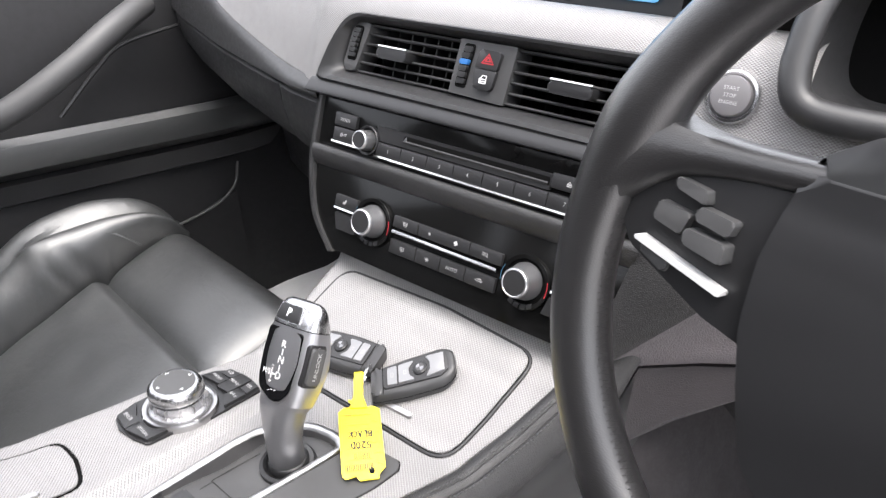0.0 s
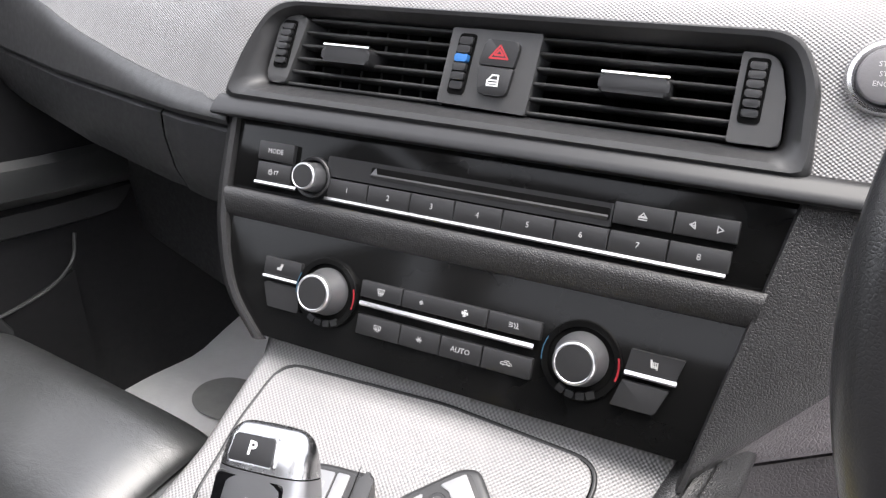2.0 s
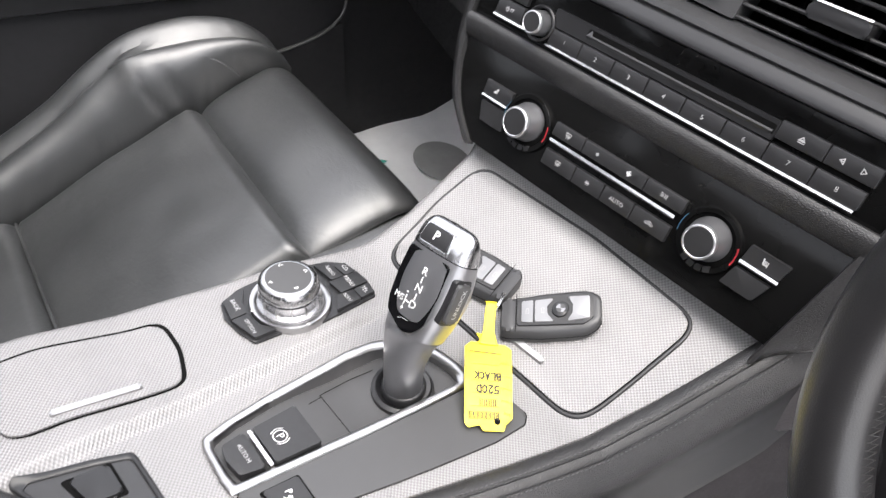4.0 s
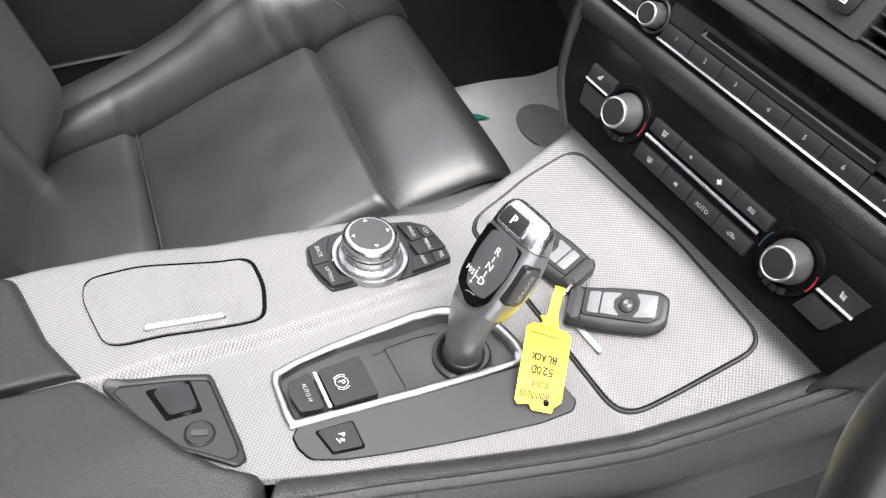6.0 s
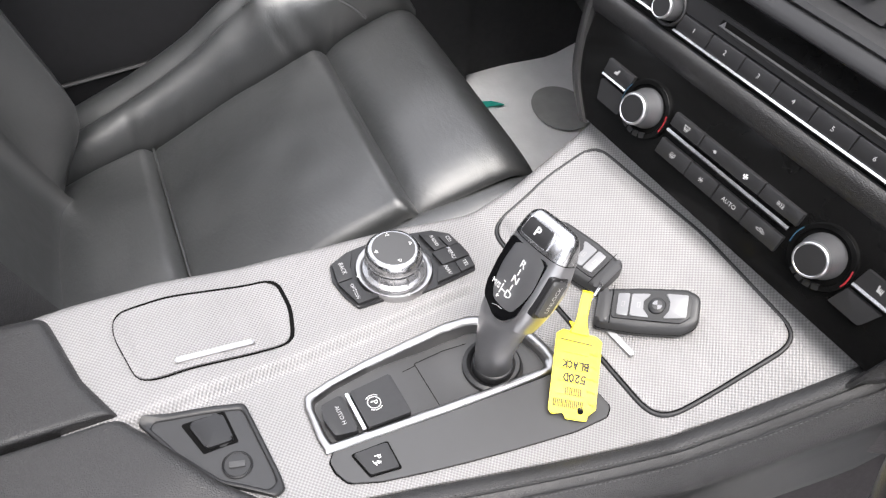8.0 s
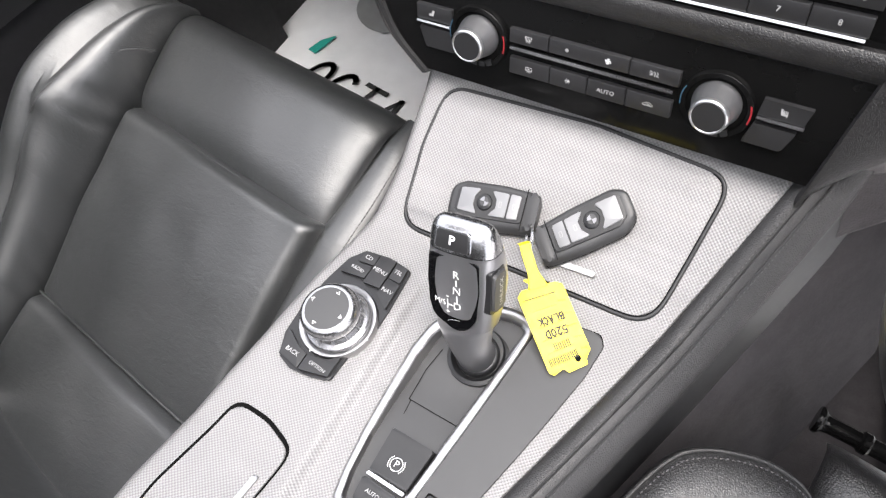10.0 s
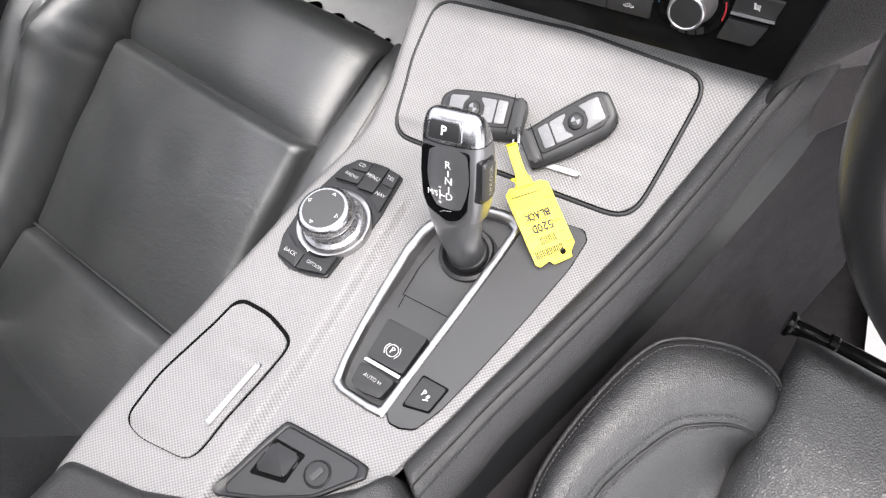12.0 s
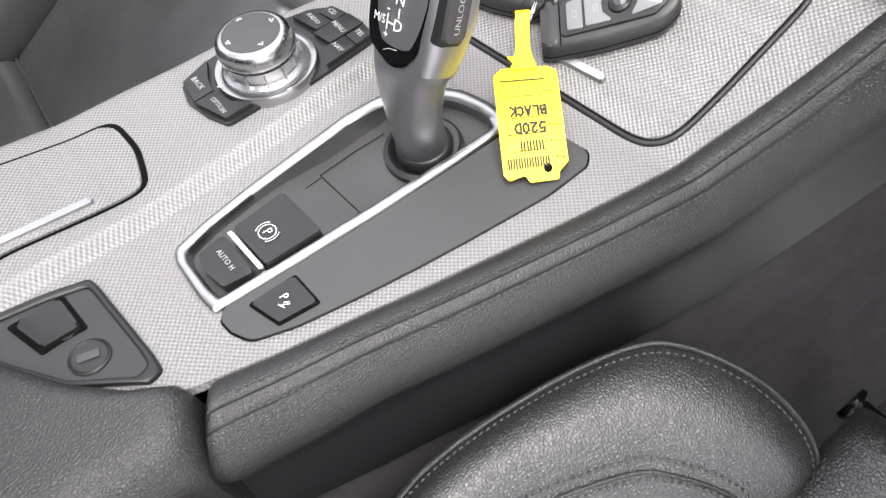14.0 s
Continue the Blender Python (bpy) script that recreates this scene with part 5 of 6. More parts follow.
    for a in (0, 90, 180, 270):
        q = spot(console, C[0] + 0.0145 * math.cos(radians(a - 8)), C[1] + 0.0145 * math.sin(radians(a - 8)), 0.0321, a - 8 - 90)
        part("arrow", strokes([[(-0.0016, -0.0008), (0.0016, -0.0008), (0, 0.0014), (-0.0016, -0.0008)]], 0.0004, q), WHITE, t, smooth=False)
    for a in (0, 270):
        q = spot(console, C[0] + 0.0315 * math.cos(radians(a - 8)), C[1] + 0.0315 * math.sin(radians(a - 8)), 0.0078, a - 98)
        part("arrow", strokes([[(-0.0012, -0.0006), (0.0012, -0.0006), (0, 0.0012), (-0.0012, -0.0006)]], 0.0005, q), WHITE, r, smooth=False)


rotary_controller()


def socket_panel():
    s = thing("socket_panel", (-0.01, -0.10, 0.01), "black triangular socket panel in the console", "socket panel")
    pts = [(-0.0415, -0.0795), (-0.0350, -0.0790), (0.0180, -0.0790), (0.0300, -0.0800), (0.0325, -0.0880), (0.0090, -0.1150), (-0.0275, -0.1350), (-0.0560, -0.1460), (-0.0600, -0.1420)]
    bm = border(*(resample([Vector((*p, 0)) for p in fillet(o, [0.004, 0.003, 0.02, 0.004, 0.004, 0.02, 0.03, 0.002, 0.002], 6)], 120) for o in (pts, [tuple(Vector((-0.012, -0.104)) + (Vector(p) - Vector((-0.012, -0.104))) * 0.86) for p in pts])), -0.002, 0.0030, console, 0.0010)
    part("rim", bm, SATIN, s, "satin black rim")
    part("panel", solid(fillet([tuple(Vector((-0.012, -0.104)) + (Vector(p) - Vector((-0.012, -0.104))) * 0.88) for p in pts], 0.003), -0.004, 0.0022, 0.0, console, (-0.15, -0.07, 0.008)), SOFT, s)
    part("blank_well", solid(fillet([(-0.0405, -0.0935), (-0.0140, -0.0935), (-0.0160, -0.1165), (-0.0435, -0.1225)], 0.002), 0.0, 0.0026, 0.0, console), SHADOW, s)
    part("blanking_cover", solid(fillet([(-0.0390, -0.0955), (-0.0160, -0.0955), (-0.0178, -0.1135), (-0.0412, -0.1185)], 0.003), 0.0, 0.0048, 0.002, console), SATIN, s, "satin black blanking cover")
    m = spot(console, 0.0012, -0.1005)
    k = part("lock", turned(((0.0098, 0.0), (0.0098, 0.0030), (0.0090, 0.0036), (0.0082, 0.0028), (0.0080, 0.0030), (0.0005, 0.0031)), m), KEYCAP, s, "round key lock")
    part("slot", solid(fillet(rect(-0.0022, -0.0050, 0.0022, 0.0050), 0.0006), 0.0028, 0.0040, 0.0004, spot(console, 0.0012, -0.1005, 0, -20)), DGREY, k)


socket_panel()


# ---- armrest ----
def armrest():
    a = thing("armrest", (-0.03, -0.25, -0.20), "black pebbled leather split-lid armrest", "armrest")
    hgt = lambda y: 0.030 + 0.010 * min(1, max(0, (-0.08 - y) / 0.25))

    dip = lambda x, y: 0.015 * min(1, max(0, x / 0.075)) * min(1, max(0, 1 - (-0.08 - y) / 0.14))

    def lid(front, rear, left_r, right_r, rolled):
        """A stuffed lid: front edge curve, rear edge line, rolled edges, skirts down into the console."""
        F = resample([Vector((*p, 0)) for p in front], 40, False)
        G = [Vector((*rear[0], 0)).lerp(Vector((*rear[1], 0)), i / 39) for i in range(40)]
        us = [0.5 - 0.5 * math.cos(math.pi * i / 39) for i in range(40)]
        pick = lambda L, u: L[min(38, int(u * 39))].lerp(L[min(39, int(u * 39) + 1)], u * 39 - min(38, int(u * 39)))
        rows = []
        vs = [0.0] + [(0.5 - 0.5 * math.cos(math.pi * i / 60)) for i in range(1, 31)] + list(np.linspace(0.55, 1, 8))
        for k, v in enumerate([0.0, 0.0] + vs):
            row = []
            w = (pick(F, 1).lerp(pick(G, 1), v) - pick(F, 0).lerp(pick(G, 0), v)).length
            for u in us:
                p = pick(F, u).lerp(pick(G, u), v)
                h = 0.0
                for d, r, drop in ((v * 0.3, 0.012, 0.010), (u * w, left_r, left_r * 0.8), ((1 - u) * w, right_r, right_r * 0.95)):
                    if d < r:
                        h -= drop * (1 - math.sqrt(max(0, 1 - (1 - d / r) ** 2)))
                row.append(Vector((p.x, p.y, hgt(p.y) + h - dip(p.x, p.y) - (0.10, 0.03, 0)[min(k, 2)])))
            e = row[-1]
            row += [e + Vector((0.001, 0, -0.012)), e + Vector((0, 0, -0.03)), e + Vector((-0.006, 0, -0.10))]
            e = row[0]
            row = [e + Vector((0.004, 0, -0.10)), e + Vector((0, 0, -0.02))] + row
            rows.append(row)
        return loft(rows)

    left = [(-0.172, -0.177), (-0.140, -0.1725), (-0.105, -0.168), (-0.066, -0.1545)]
    right = [(-0.060, -0.1525), (-0.030, -0.1350), (0.012, -0.1130), (0.034, -0.0940), (0.0455, -0.0775), (0.0530, -0.0768), (0.0655, -0.0845), (0.0820, -0.0960)]
    part("lid", lid(left, ((-0.228, -0.42), (-0.108, -0.42)), 0.016, 0.004, 0), SKIN, a, "pebbled leather lid")
    part("lid", lid(right, ((-0.102, -0.42), (0.035, -0.42)), 0.004, 0.026, 1), SKIN, a, "pebbled leather lid")
    for o, dz in ((0.0235, 0.0002), (0.0120, -0.0038)):
        P = [Vector((0.083 - o - 0.048 * t, -0.0905 - 0.3295 * t, hgt(-0.0845 - 0.3355 * t) + dz - dip(0.083 - o - 0.048 * t, -0.0845 - 0.3355 * t))) for t in np.linspace(0.02, 1, 24)]
        part("stitching", seam(P, 0.0036, 0.0023, 0.0006), STITCH, a, kind="stuff")
    P = [Vector((-0.172 + 0.0165 - 0.056 * t, -0.186 - 0.23 * t, hgt(-0.186 - 0.23 * t) + 0.0002)) for t in np.linspace(0, 1, 16)]
    part("stitching", seam(P, 0.0036, 0.0023, 0.0006), STITCH, a, kind="stuff")


armrest()


# ---- keys and tag ----
def car_key(x, y, turn, label, loop):
    k = thing("car_key", console((x, y, 0.004)), label, "car key", "keys on one ring")
    L, W = 0.0375, 0.0175
    m = spot(console, x, y, 0.0042, turn)
    out = fillet([(-L, -W * 0.86), (-L * 0.2, -W), (L * 0.72, -W * 0.96), (L, -W * 0.62), (L, W * 0.62), (L * 0.72, W * 0.96), (-L * 0.2, W), (-L, W * 0.86)], [0.004, 0.03, 0.012, 0.008, 0.008, 0.012, 0.03, 0.004])
    edge = eased(resample([Vector((*p, 0)) for p in out], 84), 1, 1)
    rings = [[Vector((q.x, q.y, h)) for q in inset(edge, d)] for d, h in ((0.0016, 0.0), (0.0003, 0.0022), (0.0, 0.0050), (0.0002, 0.0082), (0.0010, 0.0108), (0.0024, 0.0119), (0.0042, 0.0125), (0.0060, 0.0127))]
    part("case", loft(rings, True, True, m), FOB, k, "dark satin plastic case")
    part("case_joint", border(resample([Vector((*p, 0)) for p in [tuple(Vector(q) * 1.004) for q in out]], 90), resample([Vector((*p, 0)) for p in [tuple(Vector(q) * 0.99) for q in out]], 90), 0.0050, 0.0056, m), SHADOW, k)
    inn = fillet([(-L * 0.72, -W * 0.62), (L * 0.62, -W * 0.70), (L * 0.80, -W * 0.45), (L * 0.80, W * 0.45), (L * 0.62, W * 0.70), (-L * 0.72, W * 0.62)], 0.003)
    part("face", solid(inn, 0.012, 0.0140, 0.0004, m), KEYCAP, k)
    for x0, x1, c in ((-0.0235, -0.0150, 1), (-0.0135, -0.0020, 1), (0.0125, 0.0270, 1)):
        pts = [(x0, -W * 0.50), (x1, -W * 0.54), (x1, W * 0.54), (x0, W * 0.50)]
        if x0 == -0.0135:
            pts = [(x0, -W * 0.52), (x1 + 0.003, -W * 0.55), (x1 - 0.002, -W * 0.2), (x1 - 0.0025, W * 0.2), (x1 + 0.003, W * 0.55), (x0, W * 0.52)]
        if x0 == 0.0125:
            pts = [(x0 - 0.002, -W * 0.56), (x1, -W * 0.5), (x1, W * 0.5), (x0 - 0.002, W * 0.56), (x0 + 0.002, W * 0.2), (x0 + 0.002, -W * 0.2)]
        b = part("button", solid(fillet(pts, 0.001), 0.013, 0.0152, 0.0005, m), KEYSILVER, k, "silver button")
        if x0 < 0:
            part("symbol", strokes([[(x0 * 0.5 + x1 * 0.5 - 0.001, -0.002), (x0 * 0.5 + x1 * 0.5 + 0.001, -0.002), (x0 * 0.5 + x1 * 0.5 + 0.001, 0.002), (x0 * 0.5 + x1 * 0.5 - 0.001, 0.002), (x0 * 0.5 + x1 * 0.5 - 0.001, -0.002)]], 0.0004, m, 0.0154), GREYP, b, smooth=False)
    mm = lambda p: m((p[0] + 0.0055, p[1], p[2] + 0.0135))
    e = part("emblem", turned(((0.0062, 0.0), (0.0062, 0.0022), (0.0055, 0.0028), (0.0005, 0.0028)), mm, 28), SATIN, k, "plain dark round badge")
    for a in (0, 90, 180, 270):
        seg = [(0, 0)] + [(0.0036 * math.cos(radians(a + t)), 0.0036 * math.sin(radians(a + t))) for t in range(5, 90, 16)]
        part("badge_quarter", solid(seg, 0.0028, 0.0031, 0, mm), SILVERPL if a % 180 else DGREY, e, smooth=False)
    # the blade head with its eyelet
    part("blade_head", solid(fillet([(-L * 1.02, -W * 0.80), (-L * 0.74, -W * 0.84), (-L * 0.74, W * 0.84), (-L * 1.02, W * 0.80)], 0.004), 0.001, 0.0128, 0.003, m, None, 3), FOB, k, "key blade head")
    part("joint", strokes([[(-L * 0.735, -W * 0.9), (-L * 0.735, W * 0.9)]], 0.0006, m, 0.0138), SHADOW, k, smooth=False)
    return k


car_key(0.0440, 0.2190, 44, "black and silver car key lying on the storage cover", False)
car_key(-0.0320, 0.2090, 189, "black and silver car key on a split ring", True)


def key_ring():
    r = thing("key_ring", (0.008, 0.192, 0.0), "thin steel split ring through the keys", "key ring", kind="")
    c, pts = Vector((0.0085, 0.1930, 0.0060)), []
    ax, ay = Vector((0.45, -0.85, 0.15)).normalized(), Vector((0.25, 0.25, 0.93)).normalized()
    for dz in (0.0, 0.0009):
        ring = [c + Vector((dz, dz, 0)) + ax * 0.0125 * math.cos(t) + ay * 0.0105 * math.sin(t) for t in np.linspace(0, 6.28318, 41)[:-1]]
        part("wire", tube(ring, 0.0006, 8, True), STEEL, r)


key_ring()


def key_tag():
    A, B, C, D = Vector((0.0185, 0.1505, 0.0030)), Vector((0.0450, 0.1735, 0.0040)), Vector((0.0895, 0.1335, -0.0165)), Vector((0.0680, 0.1060, -0.0135))
    t = thing("key_tag", (A + B + C + D) / 4, "yellow plastic key tag with handwriting, hanging on the ring", "key tag")
    nrm = (D - A).cross(B - A).normalized()
    W, H = 0.036, 0.062
    if nrm.z < 0:
        nrm = -nrm

    def m(p):
        u, v = p[0] / W + 0.5, 0.5 - p[1] / H
        q = A.lerp(B, u).lerp(D.lerp(C, u), v)
        return q + nrm * (p[2] + 0.0012 * math.sin(3.0 * v))

    hole = circle(0.0065, -0.0255, 0.0024, 18)
    out = fillet([(-W / 2, H / 2 - 0.004), (-0.013, H / 2), (0.013, H / 2), (W / 2, H / 2 - 0.003), (W / 2, -H / 2 + 0.008), (0.0125, -H / 2 + 0.003), (0.012, -H / 2 - 0.001), (-0.004, -H / 2 - 0.001), (-0.0065, -H / 2 + 0.003), (-W / 2 + 0.003, -H / 2 + 0.001), (-W / 2, -H / 2 + 0.004)], 0.0018)
    part("plate", solid(out, -0.0004, 0.0005, 0.0002, m, (-0.03, 0.03, 0.008)), YELLOW, t, "yellow plastic plate")
    part("eyelet", solid(hole, 0.0004, 0.00065, 0, m), SHADOW, t, "punched hole")
    # strap: a folded neck up to the ring
    mid = (A + B) / 2
    path = smooth_path([mid + Vector((0.001, -0.001, 0)), mid + Vector((-0.008, 0.008, 0.004)), (0.0145, 0.1800, 0.0125), (0.0105, 0.1850, 0.0150), (0.0070, 0.1870, 0.0110)], 6)
    rows = []
    for i, p in enumerate(path):
        w = 0.0042 if i > 5 else 0.0075 - 0.0006 * i
        s = (B - A).normalized() * w
        rows.append([p - s, p - s * 0.9 + nrm * 0.0012, p + s * 0.9 + nrm * 0.0012, p + s])
    part("strap", loft(rows), YELLOW, t, "folded yellow strap")
    part("barb", solid(fillet([(-0.0085, H / 2 - 0.001), (0.004, H / 2 - 0.001), (0.0, H / 2 + 0.006), (-0.010, H / 2 + 0.0075), (-0.006, H / 2 + 0.003)], 0.001), -0.0006, 0.0008, 0.0002, m), YELLOW, t)
    # printing stands on its head, towards the hole
    flip = lambda x, y: (lambda p: m((x - p[0], y - p[1], 0.0008)))
    for txt, x, y, s in (("Miles", 0.0125, 0.0165, 0.0024), ("Colour", 0.0120, 0.0065, 0.0024), ("Model", 0.0125, -0.0025, 0.0024), ("Make", 0.0130, -0.0115, 0.0024), ("Reg", 0.0140, -0.0205, 0.0024)):
        part("print", words(txt, s, flip(x, y)), INK, t, smooth=False)
    # handwriting as pen strokes on a grid of 4 by 6
    pen = {"B": [[(0, 0), (0, 6), (3, 5.4), (2.6, 3.6), (0, 3.2), (3.4, 2.4), (3, 0.4), (0, 0)]], "l": [[(0, 6), (0, 0), (3, 0.2)]], "a": [[(0, 0), (1.8, 6), (3.6, 0)], [(0.8, 2.2), (2.9, 2.4)]], "c": [[(3.4, 5), (2, 6), (0.3, 4), (0.4, 1.4), (2, 0), (3.4, 0.8)]], "k": [[(0, 6), (0, 0)], [(3.2, 5.6), (0.2, 2.6), (3.4, 0)]],
           "5": [[(3.4, 6), (0.6, 6), (0.4, 3.4), (2.6, 3.8), (3.4, 2), (2.2, 0.2), (0, 0.3)]], "2": [[(0.2, 4.8), (1.6, 6), (3.2, 4.8), (2.4, 2.8), (0, 0.2), (3.6, 0)]], "0": [[(1.8, 6), (0.3, 4.4), (0.3, 1.4), (1.8, 0), (3.3, 1.6), (3.2, 4.6), (1.8, 6)]], "D": [[(0, 0), (0, 6), (2.6, 5), (3.4, 3), (2.4, 0.8), (0, 0)]]}
    for txt, x, y, h in (("Black", -0.0012, 0.0060, 0.00082), ("520D", -0.0012, -0.0035, 0.00090)):
        ls = []
        for i, ch in enumerate(txt):
            ox = x + (len(txt) / 2 - i) * 5.0 * h
            ls += [[(ox - px * h, y - (py - 3) * h) for px, py in line] for line in pen[ch]]
        part("handwriting", strokes(ls, 0.0012, m, 0.0008), INK, t, smooth=False)
    for x0, x1, y, w in ((-0.0145, 0.0105, 0.0235, 0.0016), (-0.007, 0.0065, -0.0128, 0.0050), (-0.015, 0.0085, -0.0218, 0.0056)):
        n = max(3, round((x1 - x0) / (0.0030 if w > 0.003 else 0.0016)))
        ls = []
        for i in range(n):
            a, b = x0 + (x1 - x0) * (i + 0.2) / n, x0 + (x1 - x0) * (i + 0.65) / n
            if w > 0.003:
                ls += [[(a, y - w * 0.42), (a, y + w * 0.42)], [(b, y - w * 0.42), (b, y + w * 0.42)]]
            else:
                ls.append([(a, y), (b, y)])
        part("print", strokes(ls, 0.0009 if w > 0.003 else 0.0008, m, 0.0008), INK, t, smooth=False)
    part("rule", strokes([[(-0.013, y), (0.008, y)] for y in (0.0145, 0.0025, -0.0065, -0.0155)], 0.0004, m, 0.0007), INK, t, smooth=False)


key_tag()


# ---- steering wheel ----
def steering_wheel():
    C = Vector((0.417, 0.136, 0.238))
    w = thing("steering_wheel", C, "black leather steering wheel with switch pads", "steering wheel")
    ex = CAR.to_3x3() @ Vector((1, 0, 0))
    ey = CAR.to_3x3() @ Vector((0, 1, 0))
    tl = radians(17)
    up = Vector((0, 0, 1)) * math.cos(tl) + ey * math.sin(tl)
    n = ex.cross(up)                      # towards the driver: -ey side
    m = lambda p: C + ex * p[0] + up * p[1] + n * p[2]
    R = 0.185
    rings = []
    for i in range(96):
        t = 6.28318 * i / 96
        fat = 1 + 0.16 * math.exp(-((math.degrees(t) - 160) / 9) ** 2) + 0.16 * math.exp(-((math.degrees(t) - 20) / 9) ** 2)
        rings.append([m(((R + 0.0175 * fat * math.cos(a)) * math.cos(t), (R + 0.0175 * fat * math.cos(a)) * math.sin(t), 0.0165 * fat * math.sin(a))) for a in np.linspace(0, 6.28318, 17)[:-1]])
    rings.append(rings[0])
    bm = loft(rings, True)
    bmesh.ops.remove_doubles(bm, verts=bm.verts, dist=1e-6)
    part("rim", bm, WHEEL, w, "worn smooth black leather rim")
    zig = [m(((R - 0.0170 * math.cos(b)) * math.cos(t), (R - 0.0170 * math.cos(b)) * math.sin(t), 0.0172 * math.sin(b))) for t, b in zip(np.linspace(radians(170), radians(262), 150), (0.02, 0.42) * 75)]
    part("stitching", tube(zig, 0.0008, 6), THREAD, w, "cross-stitched seam", kind="stuff")
    # hub and spokes
    hub = fillet([(-0.086, 0.066), (-0.0925, 0.020), (-0.0905, -0.012), (-0.072, -0.078), (-0.040, -0.108), (0.040, -0.108), (0.072, -0.078), (0.0905, -0.012), (0.0925, 0.020), (0.086, 0.066), (0.062, 0.082), (0.0, 0.088), (-0.062, 0.082)], [0.016, 0.03, 0.03, 0.03, 0.02, 0.02, 0.03, 0.03, 0.03, 0.016, 0.02, 0.05, 0.02])
    dome = lambda p: m((p[0], p[1], p[2] + (0.020 - 2.6 * (p[0] ** 2 + p[1] ** 2) if p[2] > 0.0 else 0)))
    bm = solid(hub, -0.045, 0.012, 0.012, plain, (-0.1, 0.07, 0.01), 5)
    for v in bm.verts:
        v.co = dome(v.co)
    part("hub_cover", bm, SATIN, w, "black grained hub cover")
    for s in (-1, 1):
        # leather arm sweeping from the rim into the hub
        rows = []
        for t in np.linspace(0, 1, 16):
            x = 0.178 - 0.104 * t
            y1, y0 = 0.060 + 0.006 * t + 0.020 * (1 - t) ** 4, 0.040 + 0.010 * t - 0.040 * (1 - t) ** 5
            hgt = 0.012 + 0.011 * (1 - t) ** 3
            rows.append([m((s * x, y0 + (y1 - y0) * q, -0.006 + hgt * h)) for q, h in ((0, -0.6), (0.02, 0.2), (0.12, 0.75), (0.3, 0.97), (0.5, 1.0), (0.7, 0.95), (0.9, 0.7), (0.99, 0.1), (1, -0.6))])
        part("spoke", loft(rows), WHEEL, w, "black leather arm")
        sp = [(s * 0.080, 0.050), (s * 0.164, 0.047), (s * 0.1690, 0.012), (s * 0.1600, 0.000), (s * 0.112, -0.020), (s * 0.084, -0.026)]
        q = part("switch_plate", solid(fillet(sp, [0.002, 0.004, 0.02, 0.012, 0.02, 0.004]), -0.024, 0.002, 0.003, m, None, 3), SATIN, w, "black switch plate")
        for pts, h in (([(0.1220, 0.0320), (0.1400, 0.0365), (0.1420, 0.0420), (0.1240, 0.0395)], 0.009), ([(0.1320, 0.0150), (0.1490, 0.0185), (0.1470, 0.0285), (0.1290, 0.0265)], 0.008), ([(0.1080, 0.0220), (0.1270, 0.0250), (0.1250, 0.0320), (0.1060, 0.0300)], 0.010), ([(0.1060, 0.0090), (0.1280, 0.0125), (0.1290, 0.0205), (0.1070, 0.0190)], 0.012), ([(0.1360, -0.0070), (0.1530, 0.0000), (0.1520, 0.0040), (0.1350, -0.0010)], 0.005)):
            part("switch", solid(fillet([(s * x, y) for x, y in (pts if s > 0 else pts[::-1])], 0.002), 0.0, h, 0.002, m), DGREY, q, "grey wheel switch")
        bar = [(0.1540, 0.0062), (0.1530, 0.0085), (0.1035, -0.0025), (0.1030, -0.0052)]
        part("chrome_bar", solid(fillet([(s * x, y) for x, y in (bar if s > 0 else bar[::-1])], 0.001), 0.0, 0.011, 0.001, m, None, 3), BARMETAL, q, "bright metal bar")
    part("lower_spoke", solid(fillet([(-0.020, -0.09), (0.020, -0.09), (0.028, -0.178), (-0.028, -0.178)], 0.004), -0.02, 0.002, 0.004, m), SOFT, w)
    tubep = [m((0, -0.01, -0.02)), m((0, -0.02, -0.12)), m((0, -0.05, -0.26))]
    part("column", tube(tubep, [0.055, 0.06, 0.06], 20), SATIN, w, "black column shroud")


steering_wheel()


